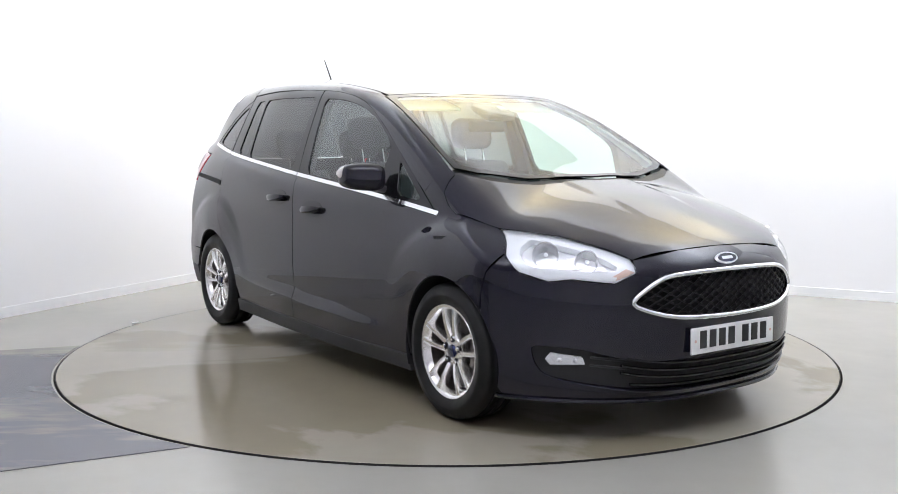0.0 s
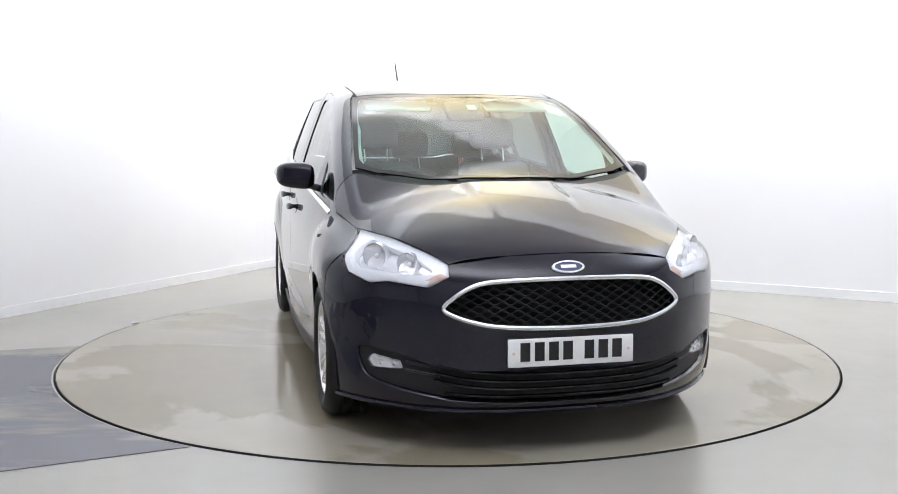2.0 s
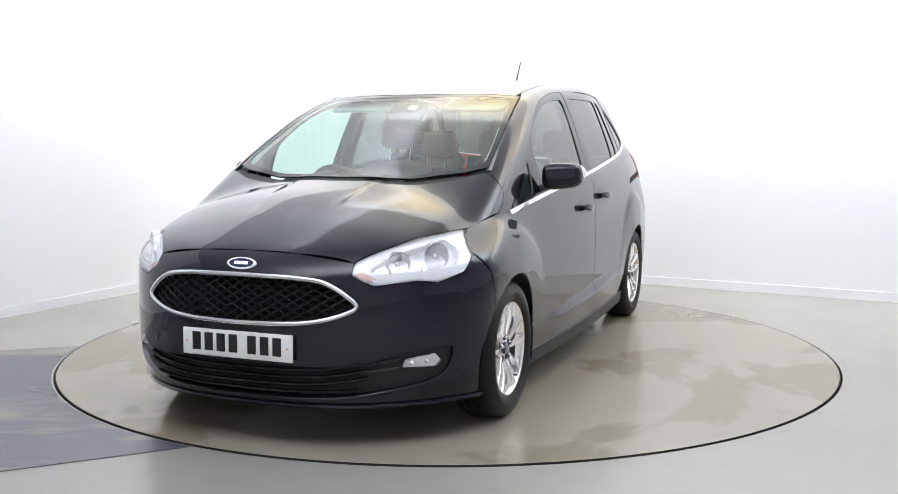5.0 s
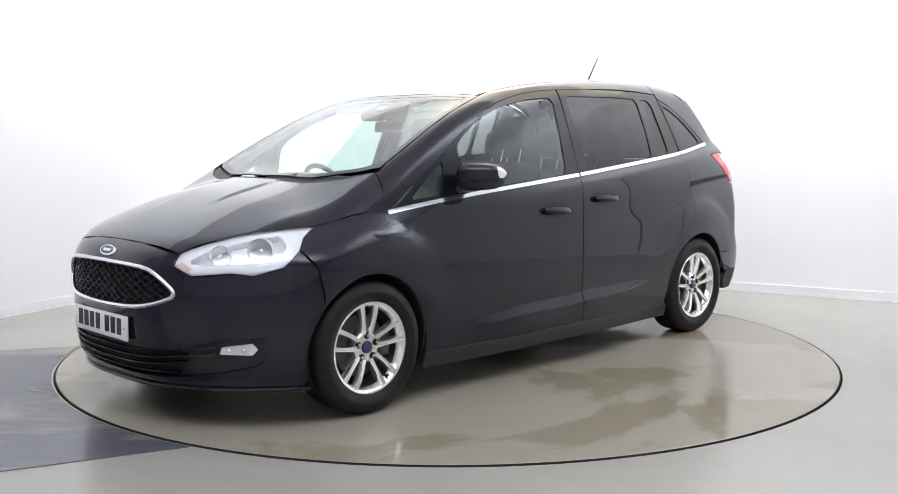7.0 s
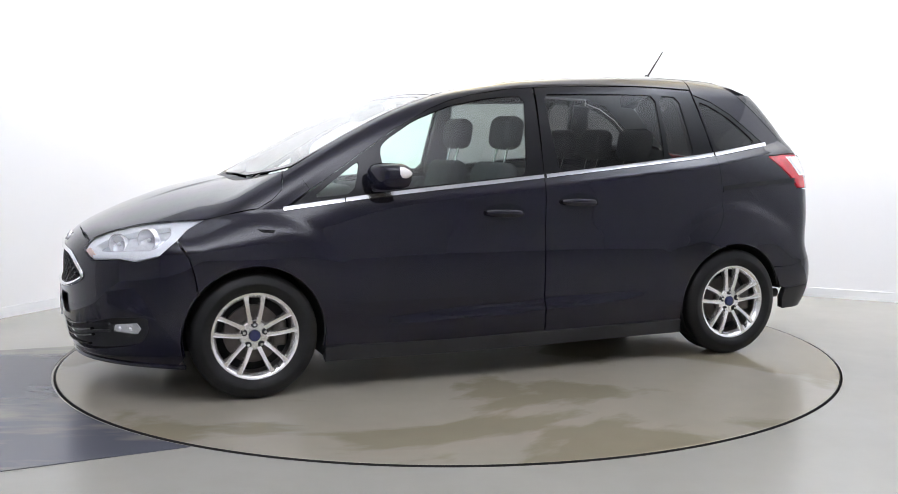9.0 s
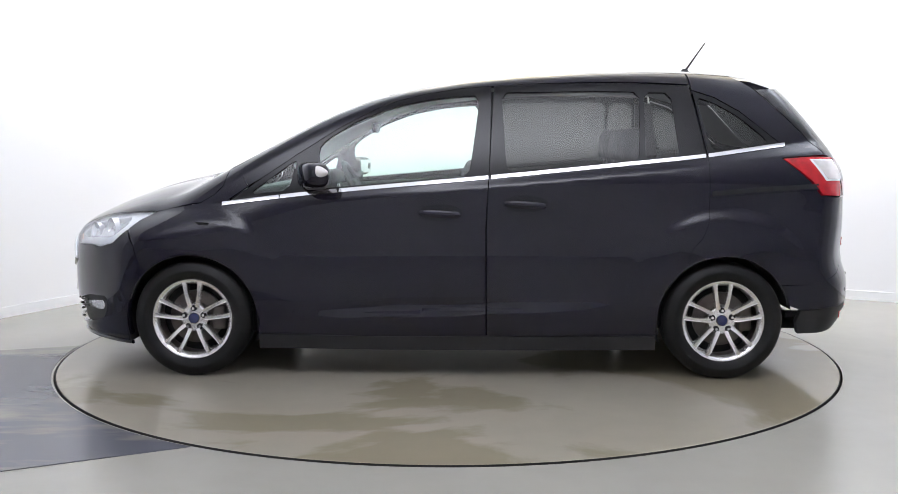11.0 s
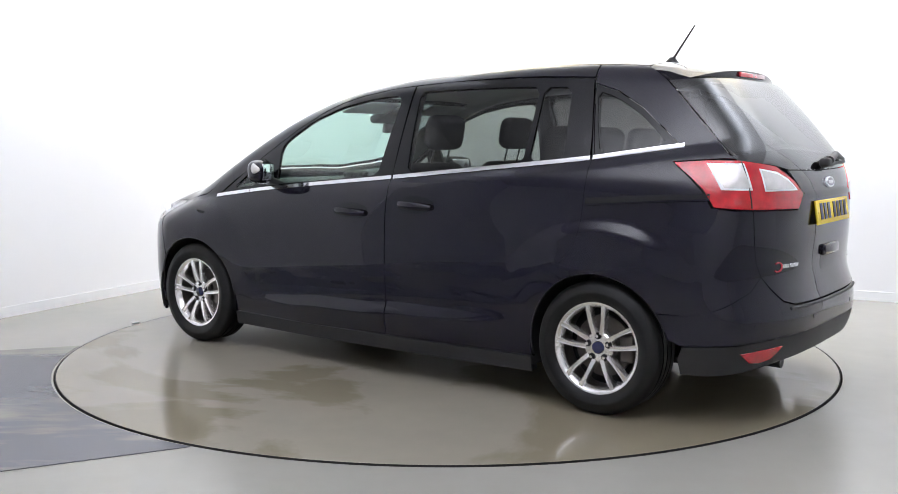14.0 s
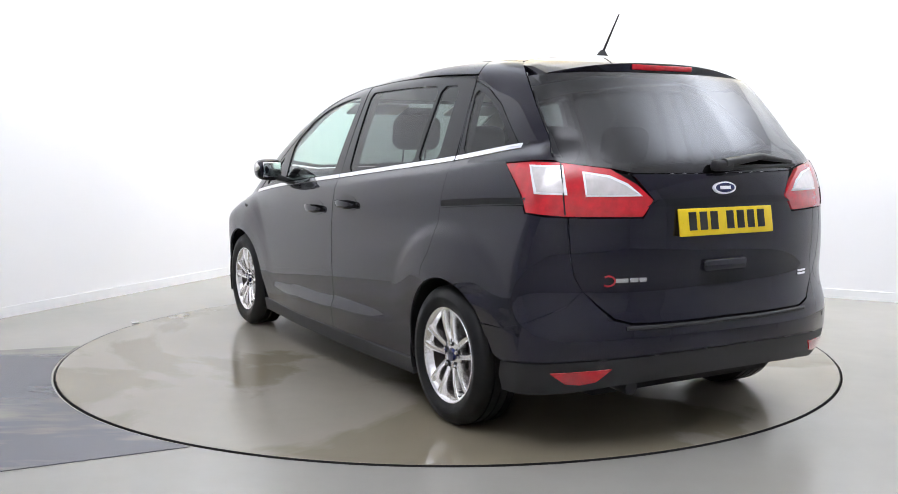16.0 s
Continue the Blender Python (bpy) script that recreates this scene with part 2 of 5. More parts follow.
def top_z(x, y):
    a = np.abs(y)
    glass = roof_z(x) - 0.042 * (a / 0.6) ** 2.8 * (1 - 0.45 * step01(0.0, 0.8, x))
    hood = hood_z(x) - 0.16 * a * a - 0.10 * a ** 4
    rise = 0.006 * step01(0.225, 0.20, a + 0.06 * (x - 1.5)) * step01(1.98, 1.55, x)
    return smax(glass, hood + rise, 0.03)


def nose(y, z):
    a = np.abs(y)
    return nose_x(z) - 0.53 * (a / 0.9) ** 2.8


def tail(y, z):
    a = np.abs(y)
    return tail_x(z) + 0.20 * (a / 0.835) ** 3.1


def body(x, y, z):
    f = smax(np.abs(y) - side_y(x, z), z - top_z(x, y), 0.07 + 0.05 * step01(0.9, 1.5, x))
    f = smax(f, x - nose(y, z), 0.08)
    f = smax(f, tail(y, z) - x, 0.07)
    return f


def shoot(o, d, far=3.0, steps=25, push=0.0):
    """Where rays from inside the body leave it: o and d are (n, 3)."""
    lo = np.zeros(len(o))
    hi = np.full(len(o), far)
    for _ in range(steps):
        mid = 0.5 * (lo + hi)
        p = o + d * mid[:, None]
        inside = body(p[:, 0], p[:, 1], p[:, 2]) < push
        lo = np.where(inside, mid, lo)
        hi = np.where(inside, hi, mid)
    return o + d * lo[:, None]


def normal_of(p):
    e = 0.004
    g = np.stack([body(*(p + np.eye(3)[i] * e).T) - body(*(p - np.eye(3)[i] * e).T) for i in range(3)], -1)
    return g / np.linalg.norm(g, axis=1)[:, None]


AXIS_Z = 0.80
FRONT_AX, REAR_AX = 1.15, -1.05


def from_tube(u, v, push=0.0):
    """Body point from x and the height angle v seen from the car's long axis."""
    a = np.asarray(v)
    o = np.stack([u, 0 * a, 0 * a + AXIS_Z], -1)
    return shoot(o, np.stack([0 * a, np.cos(a), np.sin(a)], -1), push=push)


def from_drum(u, v, axis, push=0.0):
    """Body point from the angle u round an upright axis and the height v."""
    a = np.asarray(u)
    s = 1.0 if axis > 0 else -1.0
    o = np.stack([0 * a + axis, 0 * a, v], -1)
    return shoot(o, np.stack([s * np.cos(a), np.sin(a), 0 * a], -1), push=push)


# ---- mesh tools ----
def mesh_from(name, verts, faces, material, smooth=True, normals=None):
    me = bpy.data.meshes.new(name)
    me.from_pydata([tuple(float(c) for c in v) for v in verts], [], [tuple(int(i) for i in f) for f in faces])
    me.materials.append(material)
    me.polygons.foreach_set("use_smooth", [smooth] * len(me.polygons))
    me.update()
    if normals is not None:
        me.normals_split_custom_set_from_vertices([tuple(float(c) for c in n) for n in normals])
    return me


def put(name, me, parent=None, label="", m=None):
    ob = new(name, me)
    if parent is not None:
        ob.parent = parent
    if m is not None:
        ob.matrix_basis = m
    if label:
        tagged(ob, label)
    return ob


def part(name, bm, material, parent, label="", smooth=True, m=None):
    me = bpy.data.meshes.new(name)
    bmesh.ops.recalc_face_normals(bm, faces=bm.faces)
    bm.to_mesh(me)
    bm.free()
    me.materials.append(material)
    me.polygons.foreach_set("use_smooth", [smooth] * len(me.polygons))
    if smooth:
        me.set_sharp_from_angle(angle=radians(38))
    return put(name, me, parent, label, m)


def rbox(sx, sy, sz, r=0.02, at=(0, 0, 0), turn=(0, 0, 0), bm=None, seg=3):
    """A box with rounded edges, added to bm."""
    b = bmesh.new()
    bmesh.ops.create_cube(b, size=1.0, matrix=Matrix.Diagonal((sx, sy, sz, 1)))
    bmesh.ops.bevel(b, geom=list(b.edges), offset=min(r, 0.49 * min(sx, sy, sz)), segments=seg, profile=0.5, affect="EDGES")
    bmesh.ops.transform(b, matrix=pose(*at, *turn), verts=b.verts)
    if bm is None:
        return b
    join(bm, b)
    return bm


def join(bm, other):
    me = bpy.data.meshes.new("tmp")
    other.to_mesh(me)
    other.free()
    bm.from_mesh(me)
    bpy.data.meshes.remove(me)
    return bm


def rod(bm, a, b, r0, r1=None, seg=12):
    a, b = Vector(a), Vector(b)
    d = b - a
    m = Matrix.Translation((a + b) / 2) @ d.to_track_quat("Z", "Y").to_matrix().to_4x4()
    bmesh.ops.create_cone(bm, cap_ends=True, segments=seg, radius1=r0, radius2=r0 if r1 is None else r1, depth=d.length, matrix=m)
    return bm


def lathe(profile, seg=64, bm=None):
    """Turns (radius, along) points round the y axis."""
    b = bm or bmesh.new()
    rings = []
    for i in range(seg):
        a = 2 * math.pi * i / seg
        rings.append([b.verts.new((r * math.cos(a), y, r * math.sin(a))) for r, y in profile])
    for i in range(seg):
        p, q = rings[i], rings[(i + 1) % seg]
        for j in range(len(profile) - 1):
            b.faces.new((p[j], q[j], q[j + 1], p[j + 1]))
    return b


def sweep(points, radius, closed=True, seg=8, squash=1.0):
    """A round bar along points."""
    b = bmesh.new()
    n = len(points)
    rings = []
    for i in range(n):
        p0, p1 = (points[i - 1], points[(i + 1) % n]) if closed else (points[max(i - 1, 0)], points[min(i + 1, n - 1)])
        t = (Vector(p1) - Vector(p0)).normalized()
        side = t.cross(Vector((1, 0, 0)))
        side = side.normalized() if side.length > 1e-4 else Vector((0, 1, 0))
        up = t.cross(side).normalized()
        rings.append([b.verts.new(Vector(points[i]) + side * radius * math.cos(k * 2 * math.pi / seg) + up * radius * squash * math.sin(k * 2 * math.pi / seg)) for k in range(seg)])
    for i in range(n if closed else n - 1):
        p, q = rings[i], rings[(i + 1) % n]
        for k in range(seg):
            b.faces.new((p[k], p[(k + 1) % seg], q[(k + 1) % seg], q[k]))
    if not closed:
        b.faces.new(rings[0])
        b.faces.new(rings[-1])
    return b


# ---- panels laid on the body form ----
def S(x, z):
    return shoot(np.array([[x, 0.0, z]]), np.array([[0.0, 1.0, 0.0]]))[0]


def T(x, y):
    return shoot(np.array([[x, y, 0.62]]), np.array([[0.0, 0.0, 1.0]]))[0]


def FR(y, z):
    return shoot(np.array([[1.2, y, z]]), np.array([[1.0, 0.0, 0.0]]))[0]


def RE(y, z):
    return shoot(np.array([[-1.2, y, z]]), np.array([[-1.0, 0.0, 0.0]]))[0]


def to_space(space, p):
    x, y, z = p[..., 0], p[..., 1], p[..., 2]
    if space == "tube":
        return np.stack([x, 0.85 * np.arctan2(z - AXIS_Z, y)], -1)
    if space == "top":
        return np.stack([x, y], -1)
    if space in ("front", "rear"):
        return np.stack([y, z], -1)
    ax = FRONT_AX if space == "nose" else REAR_AX
    return np.stack([np.arctan2(y, (x - ax) * (1 if ax > 0 else -1)), z], -1)


def from_space(space, q, push=0.0):
    u, v = q[:, 0], q[:, 1]
    o = np.zeros(len(u))
    if space == "tube":
        return from_tube(u, v / 0.85, push)
    if space == "top":
        return shoot(np.stack([u, v, o + 0.62], -1), np.stack([o, o, o + 1], -1), push=push)
    if space == "front":
        return shoot(np.stack([o + 1.2, u, v], -1), np.stack([o + 1, o, o], -1), push=push)
    if space == "rear":
        return shoot(np.stack([o - 1.2, u, v], -1), np.stack([o - 1, o, o], -1), push=push)
    return from_drum(u, v, FRONT_AX if space == "nose" else REAR_AX, push)


def rounded(pts, times=1):
    """Corner cutting of a closed outline."""
    for _ in range(times):
        nxt = np.roll(pts, -1, axis=0)
        cut = np.minimum(0.22, 0.028 / np.maximum(np.linalg.norm(nxt - pts, axis=1), 1e-6))[:, None]
        pts = np.stack([(1 - cut) * pts + cut * nxt, cut * pts + (1 - cut) * nxt], 1).reshape(-1, 2)
    return pts


def dense(pts, step):
    out = []
    for a, b in zip(pts, np.roll(pts, -1, axis=0)):
        n = max(1, int(np.linalg.norm(b - a) / step))
        out += [a + (b - a) * k / n for k in range(n)]
    return np.array(out)


def area(p):
    return 0.5 * np.sum(p[:, 0] * np.roll(p[:, 1], -1) - np.roll(p[:, 0], -1) * p[:, 1])


def inset(p, d):
    """Moves a closed outline inwards by d."""
    e = np.roll(p, -1, axis=0) - np.roll(p, 1, axis=0)
    n = np.stack([-e[:, 1], e[:, 0]], -1) / np.maximum(np.linalg.norm(e, axis=1), 1e-9)[:, None]
    return p + n * d * (1 if area(p) > 0 else -1)


def within(poly, q):
    x, y = q[:, 0], q[:, 1]
    a, b = poly, np.roll(poly, -1, axis=0)
    res = np.zeros(len(q), bool)
    for (x0, y0), (x1, y1) in zip(a, b):
        if y0 == y1:
            continue
        c = (y0 > y) != (y1 > y)
        res ^= c & (x < (x1 - x0) * (y - y0) / (y1 - y0) + x0)
    return res


def flat_mesh(loops, grid):
    """Triangles inside the first loop and outside the others, with an even grid of inner points."""
    from mathutils.geometry import delaunay_2d_cdt
    pts, edges = [], []
    for lp in loops:
        k = len(pts)
        pts += [tuple(p) for p in lp]
        edges += [(k + i, k + (i + 1) % len(lp)) for i in range(len(lp))]
    lo, hi = loops[0].min(0), loops[0].max(0)
    gx, gy = np.meshgrid(np.arange(lo[0] + grid / 2, hi[0], grid), np.arange(lo[1] + grid / 2, hi[1], grid))
    g = np.stack([gx.ravel(), gy.ravel()], -1)
    ok = within(loops[0], g)
    for lp in loops[1:]:
        ok &= ~within(lp, g)
    allp = np.concatenate(loops)
    g = g[ok]
    if len(g):
        keep = np.ones(len(g), bool)
        for i in range(0, len(g), 500):
            d = np.linalg.norm(g[i:i + 500, None] - allp[None], axis=2).min(1)
            keep[i:i + 500] = d > grid * 0.4
        g = g[keep]
    v, _, f, _, _, _ = delaunay_2d_cdt([Vector(p) for p in pts + [tuple(p) for p in g]], edges, [], 0, 1e-7)
    v = np.array([tuple(p) for p in v])
    f = np.array([t for t in f if len(t) == 3])
    c = v[f].mean(1)
    ok = within(loops[0], c)
    for lp in loops[1:]:
        ok &= ~within(lp, c)
    return v, f[ok]


def panel_data(space, anchors, holes=(), push=0.0, thick=0.012, grid=0.027, gap=0.0011, soft=0, hole_soft=1, both=False, hole_gap=-0.001):
    """Vertices, faces and normals of a body panel with turned-in edges. anchors: places on the body, in order."""
    def loop(an, g, s):
        q = to_space(space, np.array(an))
        if both:
            q = np.concatenate([q, (q * ((1, -1) if space == "top" else (-1, 1)))[::-1]])
            keep = [i for i in range(len(q)) if np.linalg.norm(q[i] - q[i - 1]) > 1e-6]
            q = q[keep]
        if s:
            q = rounded(q, s)
        return inset(dense(q, grid * 0.7), g)
    loops = [loop(anchors, gap, soft)] + [inset(dense(rounded(to_space(space, np.array(h)), hole_soft) if hole_soft else to_space(space, np.array(h)), grid * 0.6), hole_gap) for h in holes]
    v, f = flat_mesh(loops, grid)
    p = from_space(space, v, push)
    n = normal_of(p)
    # all faces look out
    tri = p[f]
    up = np.cross(tri[:, 1] - tri[:, 0], tri[:, 2] - tri[:, 0])
    flip = np.einsum("ij,ij->i", up, n[f[:, 0]]) < 0
    f[flip] = f[flip][:, ::-1]
    # the border, turned in
    count = {}
    for t in f:
        for a, b in ((t[0], t[1]), (t[1], t[2]), (t[2], t[0])):
            count[(a, b)] = count.get((a, b), 0) + 1
    border = [(a, b) for a, b in count if (b, a) not in count]
    verts, norms, faces = [p], [n], [tuple(t) for t in f]
    if thick and border:
        ids = sorted({i for e in border for i in e})
        k = {v_: i for i, v_ in enumerate(ids)}
        out = np.zeros((len(ids), 3))
        for a, b in border:
            side = np.cross(p[b] - p[a], n[a])
            out[k[a]] += side
            out[k[b]] += side
        out /= np.maximum(np.linalg.norm(out, axis=1), 1e-9)[:, None]
        e0 = p[ids]
        base = len(p)
        m = len(ids)
        verts += [e0, e0 - n[ids] * thick]
        norms += [(out + n[ids] * 0.6) / np.linalg.norm(out + n[ids] * 0.6, axis=1)[:, None], out]
        for a, b in border:
            i, j = base + k[a], base + k[b]
            faces.append((i, i + m, j + m))
            faces.append((i, j + m, j))
    return np.concatenate(verts), faces, np.concatenate(norms)


def panel(name, space, anchors, material, parent, label="", side=1, **kw):
    """One panel; side -1 mirrors it to the car's right."""
    key = (name, space, len(anchors), tuple(np.round(np.array(anchors).sum(0), 5)))
    if key not in PANELS:
        PANELS[key] = panel_data(space, anchors, **kw)
    v, f, n = PANELS[key]
    if side < 0:
        v, n, f = v * (1, -1, 1), n * (1, -1, 1), [t[::-1] for t in f]
    return put(name, mesh_from(name, v, f, material, True, n), parent, label)


PANELS = {}


def arc(xc, a0, a1, r=0.345, zc=0.305, n=14):
    """Places along a wheel arch, angles in degrees from straight ahead."""
    return [S(xc + r * math.cos(radians(a)), zc + r * math.sin(radians(a))) for a in np.linspace(a0, a1, n)]


# ---- the room ----
def room():
    left, right = Vector((-0.44, -0.90, 0)).normalized(), Vector((0.874, -0.487, 0)).normalized()
    cove = 0.9
    a, b = CORNER + left * cove, CORNER + right * cove
    bend = [(1 - t) ** 2 * a + 2 * t * (1 - t) * CORNER + t * t * b for t in [k / 14 for k in range(15)]]
    far_l, far_r = CORNER + left * 6.6, CORNER + right * 7.6
    ring = [far_l, *bend, far_r]

    def wall(name, pts, z0, z1, thick, mat, label):
        """An upright wall of that thickness; it grows outwards, to the left of the way along pts."""
        n = len(pts)
        outs = []
        for i in range(n):
            d = (pts[min(i + 1, n - 1)] - pts[max(i - 1, 0)]).normalized()
            outs.append(pts[i] + Vector((-d.y, d.x, 0)) * thick)
        v = [(*p.xy, z) for z in (z0, z1) for p in pts] + [(*p.xy, z) for z in (z0, z1) for p in outs]
        f = []
        for i in range(n - 1):
            f += [(i, i + 1, n + i + 1, n + i), (2 * n + i, 3 * n + i, 3 * n + i + 1, 2 * n + i + 1), (n + i, n + i + 1, 3 * n + i + 1, 3 * n + i), (i, 2 * n + i, 2 * n + i + 1, i + 1)]
        f += [(0, n, 3 * n, 2 * n), (n - 1, 3 * n - 1, 4 * n - 1, 2 * n - 1)]
        ob = put(name, mesh_from(name, v, f, mat, False))
        return tagged(ob, label, "wall", kind="structure")

    wall("wall_north", ring, FLOOR_Z, CEILING, 0.15, WALL, "smooth white painted studio walls with rounded corner")
    inner = []
    for i, p in enumerate(ring):
        d = (ring[min(i + 1, len(ring) - 1)] - ring[max(i - 1, 0)]).normalized()
        inner.append(p - Vector((-d.y, d.x, 0)) * 0.016)
    tagged(wall("baseboard", inner, FLOOR_Z, 0.068, 0.0145, SKIRT, "low white skirting board along the white walls"), category="skirting")
    wall("wall_east", [far_r + Vector((0.02, -0.02, 0)), Vector((6.6, -2.0, 0)), Vector((7.2, -5.5, 0))], FLOOR_Z, CEILING, 0.15, EASTWALL, "plain pale wall beside the white ones")
    back = [Vector((7.2, -5.52, 0)), Vector((6.3, -7.8, 0)), Vector((-6.3, -7.8, 0)), Vector((-7.0, -4.0, 0)), far_l + Vector((-0.02, -0.02, 0))]
    wall("wall_south", back, FLOOR_Z, CEILING, 0.15, GREYWALL, "plain light wall round the working side")
    v = [(x, y, z) for z in (CEILING + 0.003, CEILING + 0.15) for x, y in ((-8, -10.5), (8, -10.5), (8, 5.5), (-8, 5.5))]
    tagged(put("ceiling", mesh_from("ceiling", v, [(0, 3, 2, 1), (4, 5, 6, 7), (0, 1, 5, 4), (1, 2, 6, 5), (2, 3, 7, 6), (3, 0, 4, 7)], DARKCEIL, False)), "plain white painted ceiling", "ceiling", kind="structure")


def floor():
    n = 192
    hole = [(2.251 * math.cos(2 * math.pi * i / n), 2.251 * math.sin(2 * math.pi * i / n)) for i in range(n)]
    rim = []
    for x, y in hole:
        k = max(abs(x), abs(y))
        rim.append((x / k * 12, y / k * 12))
    v = [(*p, FLOOR_Z) for p in hole] + [(*p, FLOOR_Z) for p in rim] + [(*p, -0.05) for p in hole]
    f = [(i, (i + 1) % n, n + (i + 1) % n, n + i)[::-1] for i in range(n)] + [(i, 2 * n + i, 2 * n + (i + 1) % n, (i + 1) % n) for i in range(n)]
    tagged(put("floor", mesh_from("floor", v, f, FLOORPAINT, False)), "glossy grey painted floor round the turntable", "floor", kind="structure")
    # bottom of the gap, its shade put into the colour
    v = [(2.4 * math.cos(2 * math.pi * i / 96), 2.4 * math.sin(2 * math.pi * i / 96), -0.05) for i in range(96)]
    tagged(put("pit", mesh_from("pit", v, [tuple(range(96))], GAP, False)), "pit under the turntable's edge, dark with painted shade", "pit", kind="structure")
    # a darker worn lane that runs up to the ring
    up = lambda x: -0.01 + 0.325 * (x + 2.29)
    low = lambda x: -2.0 + 0.47 * (x + 1.06)
    a0 = math.atan2(-0.01, -2.262) + 2 * math.pi
    a1 = math.atan2(-2.0, -1.06) + 2 * math.pi
    edge = [Vector((2.262 * math.cos(a), 2.262 * math.sin(a))) for a in np.linspace(math.pi + 0.004, a1, 40)]
    pts = [Vector((-5.2, up(-5.2)))] + edge + [Vector((-5.2, low(-5.2)))]
    m = len(pts)
    v = [(p.x, p.y, FLOOR_Z + 0.0035) for p in pts] + [(p.x, p.y, FLOOR_Z) for p in pts]
    f = [tuple(range(m))[::-1]] + [(i, (i + 1) % m, m + (i + 1) % m, m + i) for i in range(m)]
    tagged(put("floor_lane", mesh_from("floor_lane", v, f, LANE, False)), "worn dark blue-grey painted lane on the floor", "floor", kind="structure")
    # a small loose clip lying at the ring
    bm = rbox(0.05, 0.018, 0.012, 0.004, (0, 0, 0.006), (0, 0, 25))
    ob = part("plastic_clip", bm, PLATEWHITE, None)
    ob.matrix_basis = pose(-2.15, 0.73, FLOOR_Z)
    tagged(ob, "small pale plastic clip lying beside the turntable", "clip")


def turntable():
    n = 192
    top = new("turntable")
    prof = [(0.0, 0.0), (2.2325, 0.0), (2.2365, -0.0015), (2.238, -0.006), (2.238, -0.05)]
    v = [(0, 0, 0)]
    for r, z in prof[1:]:
        v += [(r * math.cos(2 * math.pi * i / n), r * math.sin(2 * math.pi * i / n), z) for i in range(n)]
    f = [(0, 1 + i, 1 + (i + 1) % n) for i in range(n)]
    for k in range(3):
        f += [(1 + k * n + i, 1 + (k + 1) * n + i, 1 + (k + 1) * n + (i + 1) % n, 1 + k * n + (i + 1) % n) for i in range(n)]
    me = mesh_from("disc", v, f, DISC, False)
    put("disc", me, top)
    # strip round the disc, coloured dark to stand for the gap's shade
    v = []
    for r, z in ((2.2383, -0.0007), (2.2385, -0.03), (2.2405, -0.03), (2.2403, -0.0007)):
        v += [(r * math.cos(2 * math.pi * i / n), r * math.sin(2 * math.pi * i / n), z) for i in range(n)]
    f = [(k * n + i, ((k + 1) % 4) * n + i, ((k + 1) % 4) * n + (i + 1) % n, k * n + (i + 1) % n) for k in range(4) for i in range(n)]
    put("gap_shade_strip", mesh_from("gap_shade_strip", v, f, GAP, False), top, "thin edge strip, dark as the gap's painted shade")
    return tagged(top, "round grey painted vehicle turntable with wet stains", "turntable")


room()
floor()
table = turntable()


# ---- the car ----
car = tagged(new("car"), "dark navy-black people carrier on silver alloy wheels, parked on turntable", "car")
SIDES = ((1, "left"), (-1, "right"))


HOOD_FRONT = [T(2.150, 0.0), T(2.145, 0.23), T(2.118, 0.463)]
LAMP_TOP = [T(1.968, 0.580), T(1.870, 0.636), T(1.777, 0.685), T(1.690, 0.720)]
HOOD_SIDE = [S(1.602, 0.866), S(1.496, 0.889), S(1.357, 0.914), S(1.285, 0.955), S(1.235, 1.005)]
DOOR_AFT = [S(-1.312, 1.165), S(-1.313, 1.10), S(-1.310, 0.95), S(-1.302, 0.82), S(-1.272, 0.745), S(-1.215, 0.680)]
SEAM = [S(-2.040, 0.945), S(-2.046, 0.80), S(-2.050, 0.72), S(-2.062, 0.66)]
SEAM2 = [S(-2.040, 0.60), S(-1.955, 0.535), S(-1.822, 0.497)]


